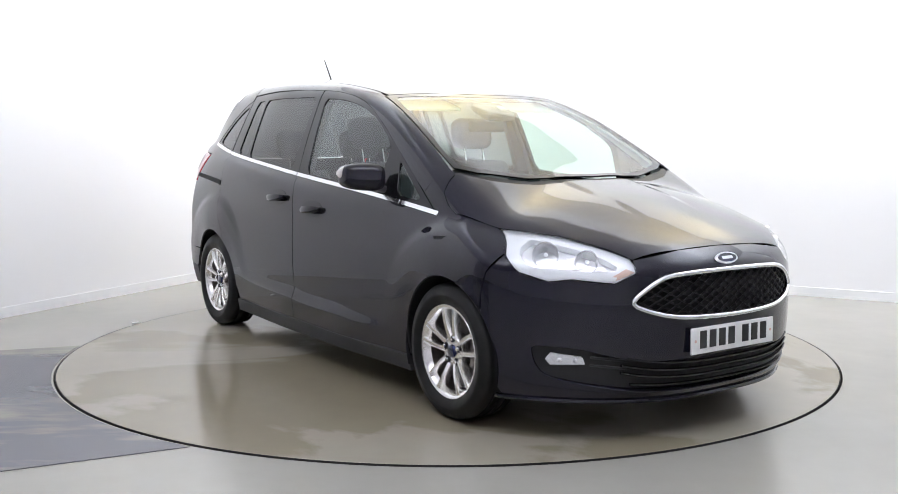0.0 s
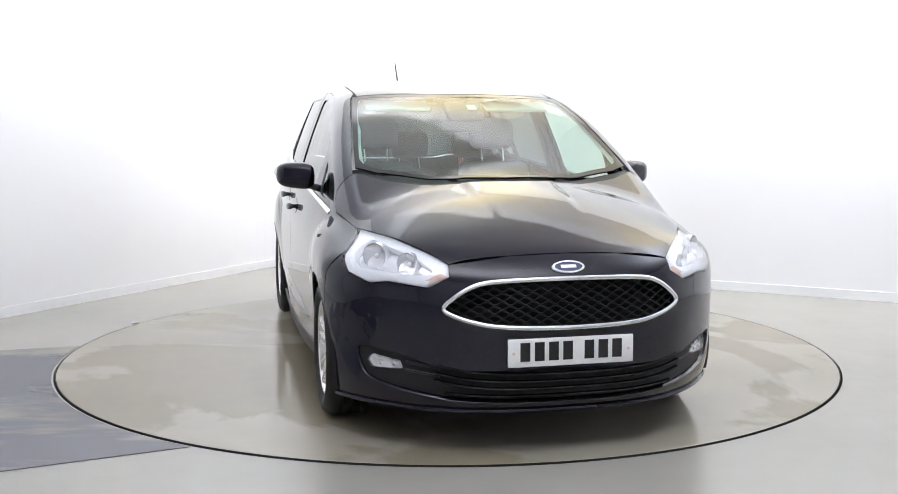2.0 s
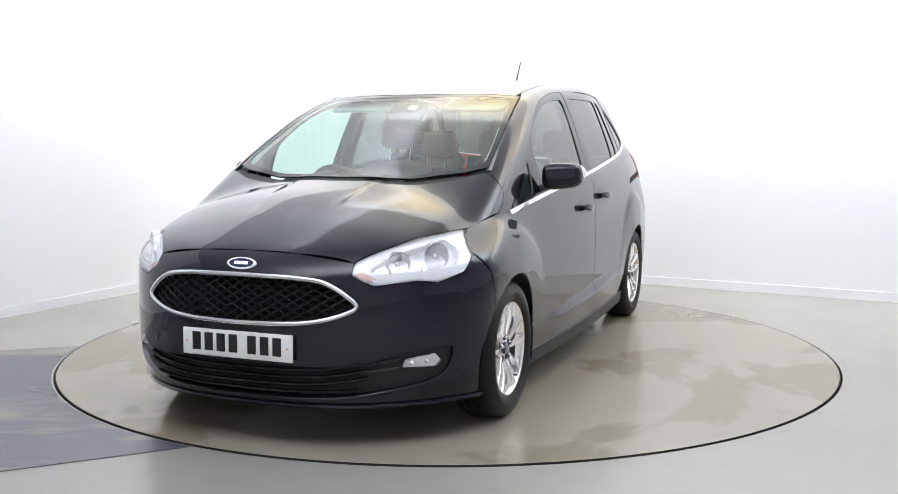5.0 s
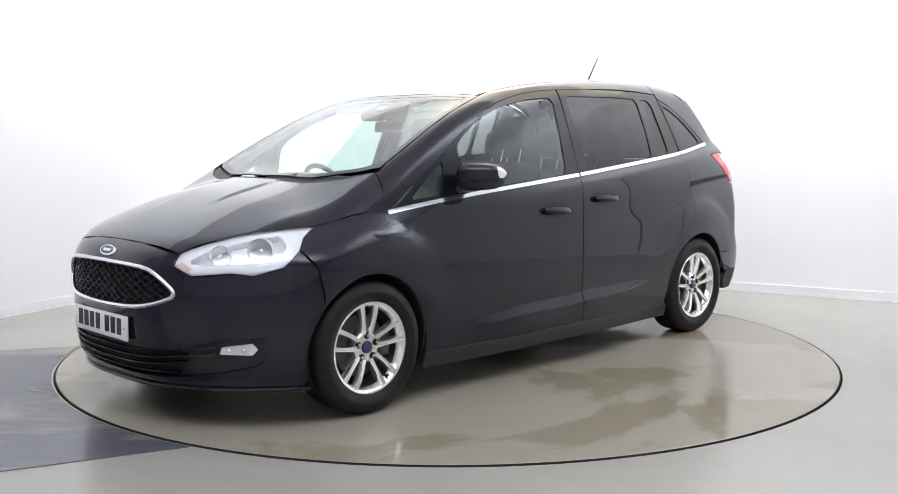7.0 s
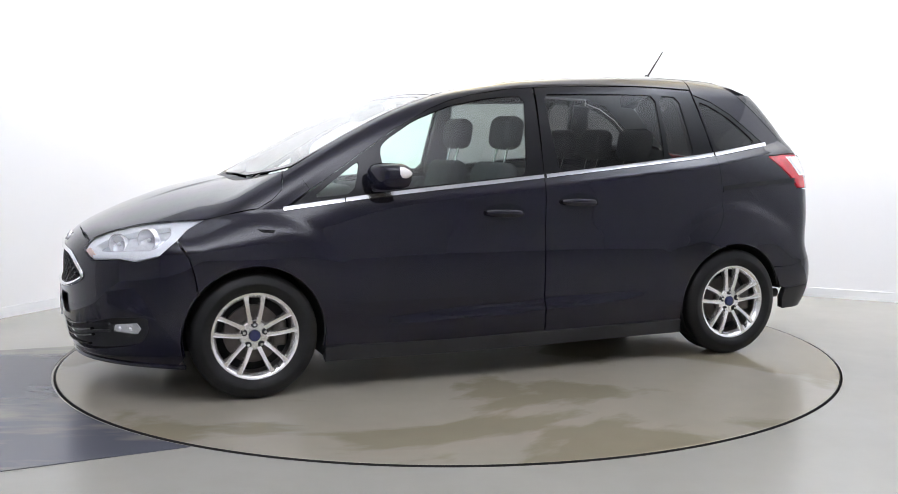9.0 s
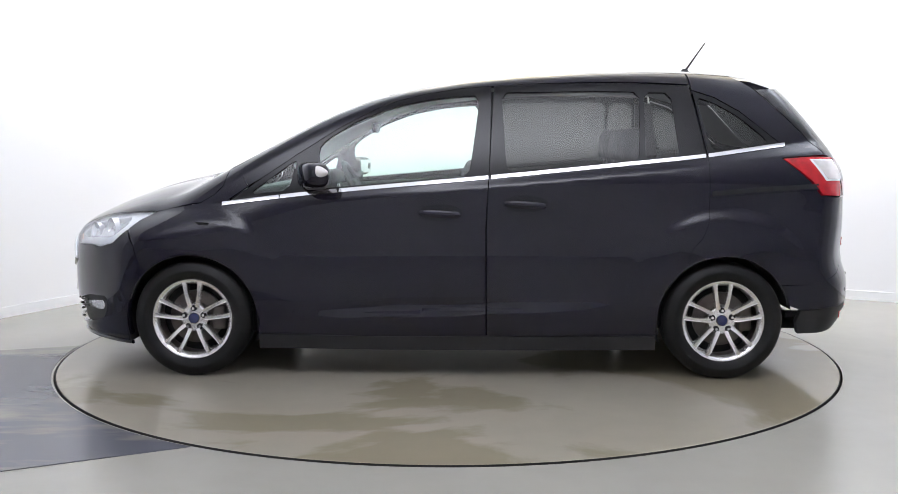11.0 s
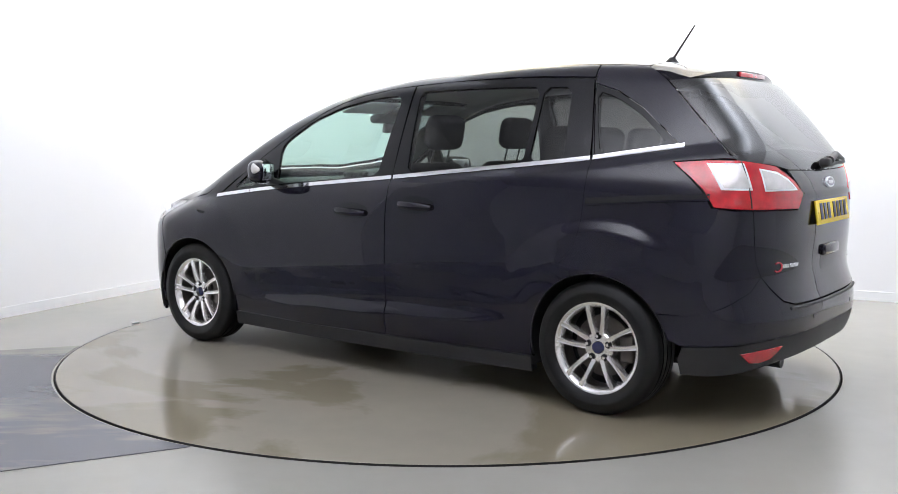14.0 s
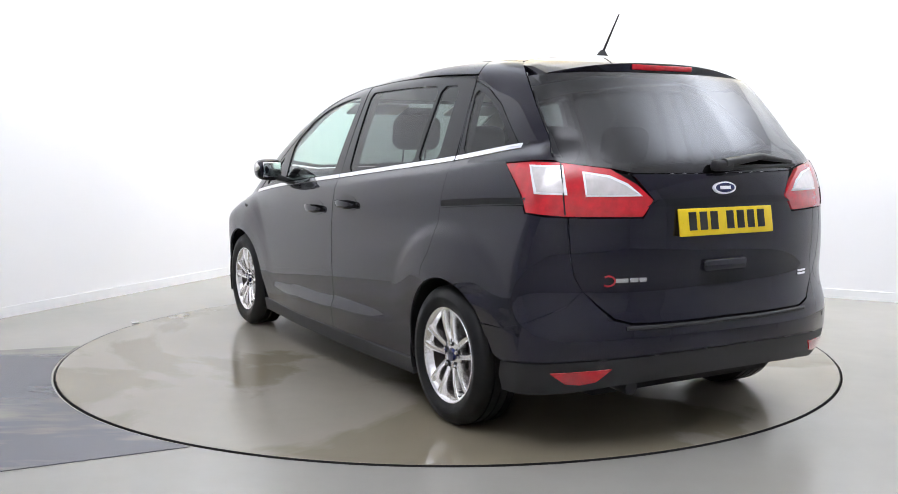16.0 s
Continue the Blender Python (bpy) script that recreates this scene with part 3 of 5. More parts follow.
def side_panels():
    """Fenders, doors, quarter panels, pillars and side glass, each built once and mirrored."""
    # heights of the belt line and the line along the tops of the doors
    belt = lambda x: S(x, float(belt_z(x)))
    xs_front = np.linspace(0.93, -0.168, 12)
    xs_rear = np.linspace(-0.170, -1.30, 12)
    door_top = [S(-0.185, 1.532), S(-0.02, 1.520), S(0.17, 1.490), S(0.32, 1.452), S(0.43, 1.410), S(0.63, 1.305), S(0.84, 1.172), S(1.03, 1.045), S(1.215, 0.925)]
    fender = HOOD_SIDE + [T(1.212, 0.704), T(1.175, 0.706), S(1.10, 1.002), S(1.222, 0.922), S(1.08, 0.936), S(0.925, 0.953),
              S(0.962, 0.83), S(0.964, 0.52), S(0.944, 0.36), S(0.915, 0.225), S(1.062, 0.225)] + arc(1.394, 192, 40, n=20) + [S(1.669, 0.60), S(1.694, 0.696), S(1.739, 0.779), S(1.69, 0.822), S(1.64, 0.848)]
    door = [S(0.918, 0.225), S(0.948, 0.36), S(0.968, 0.52), S(0.966, 0.83)] + [belt(x) for x in xs_front] + [S(-0.152, 0.79), S(-0.156, 0.225)]
    slide = [S(-0.162, 0.225), S(-0.158, 0.79)] + [belt(x) for x in xs_rear] + DOOR_AFT + arc(-1.394, 54, -14, n=12) + [S(-1.058, 0.225)]
    frame_f = [belt(x) for x in np.linspace(1.212, -0.170, 14)] + door_top[:-1]
    frame_r = [belt(x) for x in xs_rear] + [S(-1.285, 1.28), S(-1.262, 1.40), S(-1.235, 1.535), S(-0.70, 1.548), S(-0.198, 1.538)]
    tri = [S(1.095, 0.962), S(0.885, 0.982), S(0.842, 1.125), S(0.850, 1.140)]
    pane_f = [S(0.705, 0.995), S(0.30, 1.030), S(-0.066, 1.062), S(-0.095, 1.27), S(-0.122, 1.482), S(0.0, 1.479), S(0.12, 1.466), S(0.32, 1.427), S(0.52, 1.352), S(0.685, 1.250), S(0.728, 1.200)]
    pane_r = [S(-0.265, 1.077), S(-0.60, 1.105), S(-0.952, 1.136), S(-0.962, 1.32), S(-0.966, 1.500), S(-0.60, 1.503), S(-0.238, 1.497), S(-0.25, 1.30)]
    pane_s = [S(-0.985, 1.141), S(-1.166, 1.158), S(-1.150, 1.33), S(-1.134, 1.496), S(-0.990, 1.500), S(-0.99, 1.32)]
    pane_q = [S(-1.345, 1.182), S(-1.50, 1.205), S(-1.645, 1.232), S(-1.60, 1.278), S(-1.49, 1.372), S(-1.365, 1.444), S(-1.270, 1.475), S(-1.300, 1.33)]
    frame_q = [S(-1.318, 1.172), S(-1.50, 1.193), S(-1.712, 1.224), S(-1.62, 1.300), S(-1.50, 1.398), S(-1.37, 1.472), S(-1.248, 1.512), S(-1.275, 1.38), S(-1.295, 1.28)]
    quarter = [S(-1.245, 1.535), T(-1.235, 0.552), T(-1.47, 0.535)] + [S(-1.575, 1.525), S(-1.66, 1.450), S(-1.75, 1.360), S(-1.84, 1.270), S(-1.93, 1.180), S(-1.962, 1.163)] \
        + [S(-1.88, 1.165), S(-1.70, 1.152), S(-1.79, 1.08), S(-1.845, 1.03), S(-1.895, 0.958), S(-1.985, 0.947)] + SEAM + SEAM2 \
        + arc(-1.394, 146, 54, n=16) + DOOR_AFT[::-1]
    rail = door_top[:-1][::-1]
    rail = [S(1.10, 1.005)] + rail + [S(-0.70, 1.553), S(-1.238, 1.541), T(-1.228, 0.556)] + [T(x, 0.556 + 0.012 * step01(-0.8, 0.3, x)) for x in np.linspace(-1.0, 0.30, 7)] \
        + [T(0.385, 0.592), T(0.60, 0.625), T(0.80, 0.652), T(1.0, 0.678), T(1.18, 0.705)]
    for s, word in SIDES:
        panel("front_fender", "tube", fender, PAINT, car, "", s, grid=0.018)
        d = panel("front_door", "tube", door, PAINT, car, "", s, grid=0.018)
        fr = panel("window_frame", "tube", frame_f, GLOSSBLACK, d, "gloss black window frame", s, holes=(tri, pane_f), push=-0.002, thick=0.02)
        panel("quarter_light", "tube", tri, CLEAR, d, "small triangular clear window", s, push=-0.008, thick=0.004, soft=1, gap=-0.004, grid=0.02)
        panel("window_pane", "tube", pane_f, CLEAR, d, "clear green-tinted window pane", s, push=-0.008, thick=0.004, soft=1, gap=-0.004, grid=0.02)
        d2 = panel("sliding_door", "tube", slide, PAINT, car, "", s, grid=0.018)
        panel("window_frame", "tube", frame_r, GLOSSBLACK, d2, "gloss black window frame", s, holes=(pane_r, pane_s), push=-0.002, thick=0.02)
        panel("window_pane", "tube", pane_r, TINTED, d2, "dark privacy glass", s, push=-0.008, thick=0.004, soft=1, gap=-0.004, grid=0.02)
        panel("window_pane", "tube", pane_s, TINTED, d2, "dark privacy glass", s, push=-0.008, thick=0.004, soft=1, gap=-0.004, grid=0.02)
        q = panel("quarter_panel", "tube", quarter, PAINT, car, "", s, holes=(frame_q,), hole_soft=0, grid=0.018)
        panel("window_frame", "tube", frame_q, GLOSSBLACK, q, "gloss black window surround", s, holes=(pane_q,), push=-0.002, thick=0.02, gap=0.003)
        panel("window_pane", "tube", pane_q, TINTED, q, "dark privacy glass", s, push=-0.008, thick=0.004, soft=1, gap=-0.004, grid=0.02)
        panel("roof_rail_panel", "tube", rail, PAINT, car, "", s)
        # groove in which the sliding door runs, its shade laid on as a dark strip
        groove = [S(-1.322, 0.955), S(-1.322, 0.982), S(-1.60, 1.003), S(-1.885, 1.018), S(-1.885, 0.995), S(-1.60, 0.978)]
        panel("groove_shade", "tube", groove, DARK, q, "black strip as shade of the sliding door's groove", s, push=0.004, thick=0.014, gap=0.0, grid=0.015)
        lip = [S(-1.322, 0.948), S(-1.322, 0.953), S(-1.60, 0.976), S(-1.885, 0.993), S(-1.885, 0.988), S(-1.60, 0.971)]
        panel("rail_lip", "tube", lip, PAINT, q, "", s, push=0.0065, thick=0.012, gap=0.0, grid=0.015)
        # bright strip along the belt line, a piece on each panel
        for x0, x1 in ((1.236, 0.932), (0.926, -0.166), (-0.182, -1.302), (-1.316, -1.728)):
            xs = np.linspace(x0, x1, 16)
            strip = [S(x, float(belt_z(x)) - 0.010) for x in xs] + [S(x, float(belt_z(x)) + 0.009) for x in xs[::-1]]
            panel("chrome_strip", "tube", strip, CHROME, car, "bright chrome strip along the belt line", s, push=0.005, thick=0.012, gap=0.0, grid=0.02)
        # black sill
        sill = [S(x, 0.222) for x in np.linspace(1.045, -1.045, 12)] + [S(x, 0.150) for x in np.linspace(-1.045, 1.045, 12)]
        panel("sill", "tube", sill, PLASTIC, car, "matt black plastic sill", s, push=0.006, thick=0.05, gap=0.0)
        # small dark vent on the crest of the front arch
        vent = [S(1.375, 0.822), S(1.29, 0.815), S(1.30, 0.802), S(1.35, 0.806)]
        panel("fender_vent", "tube", vent, DARK, car, "small black vent on the front arch", s, push=0.001, thick=0.004, gap=0.0, grid=0.015)
        handles(d, 0.085, 0.866, s)
        handles(d2, -0.358, 0.913, s)
        mirror(d, s)


def handles(parent, x, z, s):
    p = S(x, z)
    n = normal_of(p[None])[0]
    m = pose(p[0], s * p[1], p[2], 0, 0, 0)
    # black panel behind the grip: the recessed dish's shade put into its colour
    an = [S(x + 0.118 * math.cos(a), z + 0.004 + 0.044 * math.sin(a)) for a in np.linspace(0, 2 * math.pi, 28, endpoint=False)]
    panel("dish_shade", "tube", an, GLOSSBLACK, parent, "black panel as shade of the dish", s, push=0.0015, thick=0.006, gap=0.0, grid=0.02)
    bm = bmesh.new()
    rings = []
    for t in np.linspace(-1, 1, 17):
        off = 0.012 + 0.030 * (1 - t * t) ** 0.6
        hgt = 0.010 + 0.010 * (1 - t ** 4)
        ring = []
        for k in range(10):
            a = 2 * math.pi * k / 10
            ring.append(bm.verts.new((t * 0.108, off + 0.009 * math.cos(a), hgt * math.sin(a) + 0.006 * t)))
        rings.append(ring)
    for a, b in zip(rings, rings[1:]):
        for k in range(10):
            bm.faces.new((a[k], a[(k + 1) % 10], b[(k + 1) % 10], b[k]))
    bm.faces.new(rings[0])
    bm.faces.new(rings[-1])
    if s < 0:
        bmesh.ops.transform(bm, matrix=Matrix.Diagonal((1, -1, 1, 1)), verts=bm.verts)
    part("door_handle", bm, PAINT, parent, "body-coloured pull handle", m=m)


def mirror(parent, s):
    # foot on the sail, then the rounded housing with its lamp and glass
    bm = bmesh.new()
    rbox(0.11, 0.13, 0.035, 0.014, (0.735, 0.835, 1.005), (18, 0, 0), bm)
    if s < 0:
        bmesh.ops.transform(bm, matrix=Matrix.Diagonal((1, -1, 1, 1)), verts=bm.verts)
    part("mirror_foot", bm, PLASTIC, parent, "black mirror foot")
    bm = bmesh.new()
    bmesh.ops.create_uvsphere(bm, u_segments=28, v_segments=18, radius=1.0)
    for v in bm.verts:
        x, y, z = v.co
        q = [math.copysign(abs(c) ** 0.62, c) for c in (x, y, z)]
        # blunt behind, rounded ahead, taller at the inner end
        v.co = (0.728 + (0.062 + 0.012 * (q[0] > 0)) * q[0] - 0.045 * q[1], 0.934 + 0.094 * q[1], 1.066 + (0.067 - 0.006 * q[1]) * q[2] + 0.004 * q[1])
    if s < 0:
        bmesh.ops.transform(bm, matrix=Matrix.Diagonal((1, -1, 1, 1)), verts=bm.verts)
    h = part("door_mirror", bm, PAINT, parent, "dark rounded door mirror housing")
    bm = rbox(0.010, 0.140, 0.092, 0.02, (0.673, 0.928, 1.066), (0, 0, 22))
    if s < 0:
        bmesh.ops.transform(bm, matrix=Matrix.Diagonal((1, -1, 1, 1)), verts=bm.verts)
    part("mirror_glass", bm, CHROME, h, "mirror glass")
    bm = bmesh.new()
    bmesh.ops.create_uvsphere(bm, u_segments=18, v_segments=12, radius=1.0)
    for v in bm.verts:
        x, y, z = v.co
        v.co = (0.692 + 0.050 * x, 1.006 + 0.026 * y - 0.30 * 0.050 * x, 1.082 + 0.036 * z * (1 + 0.35 * x))
    if s < 0:
        bmesh.ops.transform(bm, matrix=Matrix.Diagonal((1, -1, 1, 1)), verts=bm.verts)
    part("side_repeater", bm, WHITELENS, h, "clear side indicator lens")


def top_panels():
    hood = HOOD_FRONT + LAMP_TOP + HOOD_SIDE + [T(1.215, 0.700), T(1.31, 0.57), T(1.40, 0.36), T(1.435, 0.0)]
    ob = panel("bonnet", "top", hood, PAINT, car, "dark glossy bonnet with two pressed creases", both=True, grid=0.03)
    screen = [T(0.425, 0.0), T(0.415, 0.25), T(0.392, 0.48), T(0.378, 0.588), T(0.60, 0.622), T(0.80, 0.648), T(1.0, 0.673), T(1.17, 0.690), T(1.235, 0.60), T(1.33, 0.36), T(1.37, 0.0)]
    clear = [T(0.475, 0.0), T(0.465, 0.25), T(0.44, 0.47), T(0.435, 0.555), T(0.60, 0.590), T(0.80, 0.618), T(1.0, 0.645), T(1.135, 0.660), T(1.205, 0.585), T(1.297, 0.36), T(1.337, 0.0)]
    full = clear + [p * (1, -1, 1) for p in clear[::-1][1:-1]]
    w = panel("windscreen", "top", clear, SCREEN, car, "large raked windscreen", both=True, push=-0.001, thick=0.005, gap=-0.004, soft=1)
    panel("screen_border", "top", screen, GLOSSBLACK, w, "black printed border of the glass", both=True, holes=(full,), thick=0.008, gap=0.003)
    cowl = [T(1.38, 0.0), T(1.34, 0.36), T(1.245, 0.60), T(1.19, 0.69), T(1.225, 0.69), T(1.32, 0.57), T(1.41, 0.36), T(1.445, 0.0)]
    panel("cowl", "top", cowl, PLASTIC, car, "black plastic wiper cowl", both=True, push=-0.012, thick=0.03, gap=-0.004)
    roof = [T(0.418, 0.0), T(0.408, 0.25), T(0.385, 0.48), T(0.375, 0.560)] + [T(x, 0.550 + 0.010 * step01(-0.8, 0.3, x)) for x in np.linspace(0.30, -1.2, 9)] + [T(-1.47, 0.53), T(-1.475, 0.25), T(-1.48, 0.0)]
    panel("roof", "top", roof, PAINT, car, "dark glossy roof", both=True, grid=0.045)
    # wipers lying along the cowl
    for y0, y1 in ((0.62, 0.02), (-0.06, -0.60)):
        bm = bmesh.new()
        pts = [T(1.405 - 0.30 * abs(y) ** 2.0, y) + (0, 0, -0.016) for y in np.linspace(y0, y1, 10)]
        for a, b in zip(pts, pts[1:]):
            rod(bm, a, b, 0.005)
        part("windscreen_wiper", bm, PLASTIC, car, "black wiper blade")
    # aerial
    bm = bmesh.new()
    bmesh.ops.create_cone(bm, cap_ends=True, segments=24, radius1=0.028, radius2=0.010, depth=0.026, matrix=pose(-1.345, 0, 1.655, 0, -6, 0) @ Matrix.Diagonal((1.3, 0.8, 1, 1)))
    a = part("aerial", bm, PLASTIC, car, "black roof aerial")
    bm = bmesh.new()
    rod(bm, (-1.350, 0, 1.660), (-1.462, 0, 1.822), 0.0062, 0.0036)
    part("mast", bm, PLASTIC, a)


def bumper_front():
    top = HOOD_FRONT + [FR(0.468, 0.715), FR(0.548, 0.668), FR(0.62, 0.672), FR(0.680, 0.684), FR(0.742, 0.670)]
    rest = [S(1.828, 0.702), S(1.742, 0.775), S(1.697, 0.695), S(1.672, 0.60)] + arc(1.394, 38, -14, n=10)[0:] + [S(1.76, 0.17), FR(0.66, 0.168), FR(0.45, 0.165), FR(0.2, 0.163), FR(0.0, 0.163)]
    grille = [FR(y, z) for y, z in ((0.0, 0.707), (0.22, 0.704), (0.35, 0.695), (0.42, 0.664), (0.508, 0.590), (0.43, 0.553), (0.325, 0.528), (0.2, 0.520), (0.0, 0.516))]
    grille_full = grille + [p * (1, -1, 1) for p in grille[::-1][1:-1]]
    low = [FR(y, z) for y, z in ((0.0, 0.356), (0.46, 0.345), (0.56, 0.372), (0.66, 0.402), (0.74, 0.408), (0.795, 0.410), (0.785, 0.34), (0.755, 0.283), (0.64, 0.252), (0.47, 0.222), (0.25, 0.212), (0.0, 0.210))]
    low_full = low + [p * (1, -1, 1) for p in low[::-1][1:-1]]
    b = panel("front_bumper", "nose", top + rest, PAINT, car, "dark body-coloured front bumper", both=True, holes=(grille_full, low_full), thick=0.03, grid=0.03, hole_soft=2)
    # upper grille: dark back, waved bars, bright frame
    panel("grille_back", "nose", grille, DARK, b, "dark grille back", both=True, push=-0.045, thick=0.01, gap=-0.01)
    rows = 11
    lo, hi = 0.519, 0.707
    ys = np.linspace(0.0, 0.5, 26)
    zt = np.interp(ys, [0, 0.22, 0.35, 0.42, 0.508], [0.707, 0.704, 0.695, 0.664, 0.590])
    zl = np.interp(ys, [0, 0.2, 0.325, 0.43, 0.508], [0.516, 0.520, 0.528, 0.553, 0.590])
    for r in range(rows):
        z0 = lo + (r + 0.5) * (hi - lo) / rows
        pts = []
        for y in np.arange(-0.504, 0.5041, 0.0075):
            zz = z0 + 0.0068 * math.cos(2 * math.pi * (y / 0.060) + math.pi * (r % 2))
            if np.interp(abs(y), ys, zl) + 0.004 < zz < np.interp(abs(y), ys, zt) - 0.004:
                pts.append((y, zz))
        if len(pts) < 4:
            continue
        p = from_space("front", np.array(pts), -0.016)
        part("grille_bar", sweep([tuple(q) for q in p], 0.0040, closed=False, seg=6, squash=1.6), MESHBLACK, b, "waved black grille bar")
    edge = dense(rounded(to_space("front", np.array(grille_full)), 2), 0.02)
    part("grille_frame", sweep([tuple(q) for q in from_space("front", edge, 0.002)], 0.0105, seg=10), CHROME, b, "bright chrome grille frame")
    # lower intake: dark back, slats, lamp pockets
    panel("intake_back", "nose", low, PLASTIC, b, "dark lower intake", both=True, push=-0.03, thick=0.01, gap=-0.012)
    for z, w in ((0.333, 0.50), (0.303, 0.52), (0.273, 0.52), (0.243, 0.48)):
        yy = np.linspace(-w, w, 40)
        p = from_space("front", np.stack([yy, z + 0.03 * (yy / w) ** 4 * (1 if z > 0.25 else 0.3)], -1), -0.008)
        part("intake_slat", sweep([tuple(q) for q in p], 0.0065, closed=False, seg=6, squash=1.8), GLOSSBLACK, b, "black intake slat")
    for s, word in SIDES:
        fog = [FR(0.742, 0.380), FR(0.650, 0.366), FR(0.640, 0.336), FR(0.740, 0.330), FR(0.755, 0.354)]
        for k, (push, mat_, nm) in enumerate(((-0.022, FACET, "fog_reflector"), (0.0, LENS, "fog_lens"))):
            if k == 0:
                body_ = panel("fog_lamp", "nose", fog, mat_, b, "clear fog lamp with silver reflector", s, push=push, thick=0.01, gap=0.0, grid=0.02)
            else:
                panel("lens", "nose", fog, mat_, body_, "", s, push=push - 0.004, thick=0.014, gap=0.0, grid=0.02)
        for c in (0.705, 0.660):
            q = FR(c, 0.350)
            bm = bmesh.new()
            bmesh.ops.create_uvsphere(bm, u_segments=14, v_segments=8, radius=0.009, matrix=pose(q[0] - 0.022, s * q[1], q[2]))
            part("bulb", bm, FACET, body_, "bright bulb shield")
        # thin fin across the pocket
        yy = np.linspace(0.50, 0.62, 8)
        for dz in (0.0, -0.032):
            p = from_space("front", np.stack([yy, 0.352 + dz + 0.12 * (yy - 0.5)], -1), -0.012)
            p[:, 1] *= s
            part("pocket_fin", sweep([tuple(q) for q in p], 0.006, closed=False, seg=6), PLASTIC, b)
    # lower lip and badge
    yy = np.linspace(-0.80, 0.80, 60)
    p = from_space("nose", np.stack([np.linspace(-0.98, 0.98, 60), np.full(60, 0.176)], -1), 0.004)
    part("splitter", sweep([tuple(q) for q in p], 0.011, closed=False, seg=8), PAINT, b, "thin lower lip")
    badge(b, FR(0, 0.748), 0.068, 0.027, 58, 0)
    plate(b, 1)


def badge(parent, p, a, h, tilt, turn):
    """Oval badge: bright rim and blue face, no lettering."""
    m = pose(p[0] + (0.004 if p[0] > 0 else -0.004), p[1], p[2], 0, 0, 0) @ pose(0, 0, 0, 0, tilt if p[0] > 0 else -tilt, 0)
    def oval(ax, bx, d, n=40):
        bm = bmesh.new()
        r0 = [bm.verts.new((bx * math.cos(t), ax * math.sin(t), -d)) for t in np.linspace(0, 2 * math.pi, n, endpoint=False)]
        r1 = [bm.verts.new((bx * 0.97 * math.cos(t), ax * 0.985 * math.sin(t), d)) for t in np.linspace(0, 2 * math.pi, n, endpoint=False)]
        bm.faces.new(r1)
        bm.faces.new(r0[::-1])
        for i in range(n):
            bm.faces.new((r0[i], r0[(i + 1) % n], r1[(i + 1) % n], r1[i]))
        return bm
    b = part("badge", oval(a, h, 0.005), SILVER, parent, "oval bright-rimmed badge", smooth=False, m=m)
    part("badge_face", oval(a * 0.85, h * 0.76, 0.0062), BLUE, b, "blue badge face", smooth=False)
    bm = rbox(0.014, a * 0.95, 0.003, 0.001, (0, 0, 0.0062))
    part("badge_mark", bm, SILVER, b, "plain bright bar", smooth=False)


def plate(parent, way):
    """Number plate with plain dark bars in place of its characters. way 1: front, white; -1: rear, yellow."""
    if way > 0:
        c, tilt, mat_ = Vector((FR(0.20, 0.425)[0] + 0.012, 0, 0.423)), 0, PLATEWHITE
    else:
        c, tilt, mat_ = Vector((-2.168, 0, 0.917)), 9, PLATEYELLOW
    m = Matrix.Translation(c) @ pose(0, 0, 0, 0, tilt if way < 0 else -1, 0) @ pose(0, 0, 0, 0, 0, 0 if way > 0 else 180)
    p = part("number_plate", rbox(0.010, 0.520, 0.111, 0.004), mat_, parent, ("white" if way > 0 else "yellow") + " number plate with plain dark bars", m=m)
    for k in range(7):
        y = -0.191 + k * 0.0585 + (0.030 if k > 3 else 0)
        part("plate_bar", rbox(0.0030, 0.040, 0.074, 0.001, (0.0058, -y if way < 0 else y, 0.004)), INK, p, "", smooth=False)
    for y in (-0.238, 0.238):
        bm = bmesh.new()
        rod(bm, (0.0045, y, 0), (0.0068, y, 0), 0.006)
        part("screw", bm, AMBER if way > 0 else mat_, p)


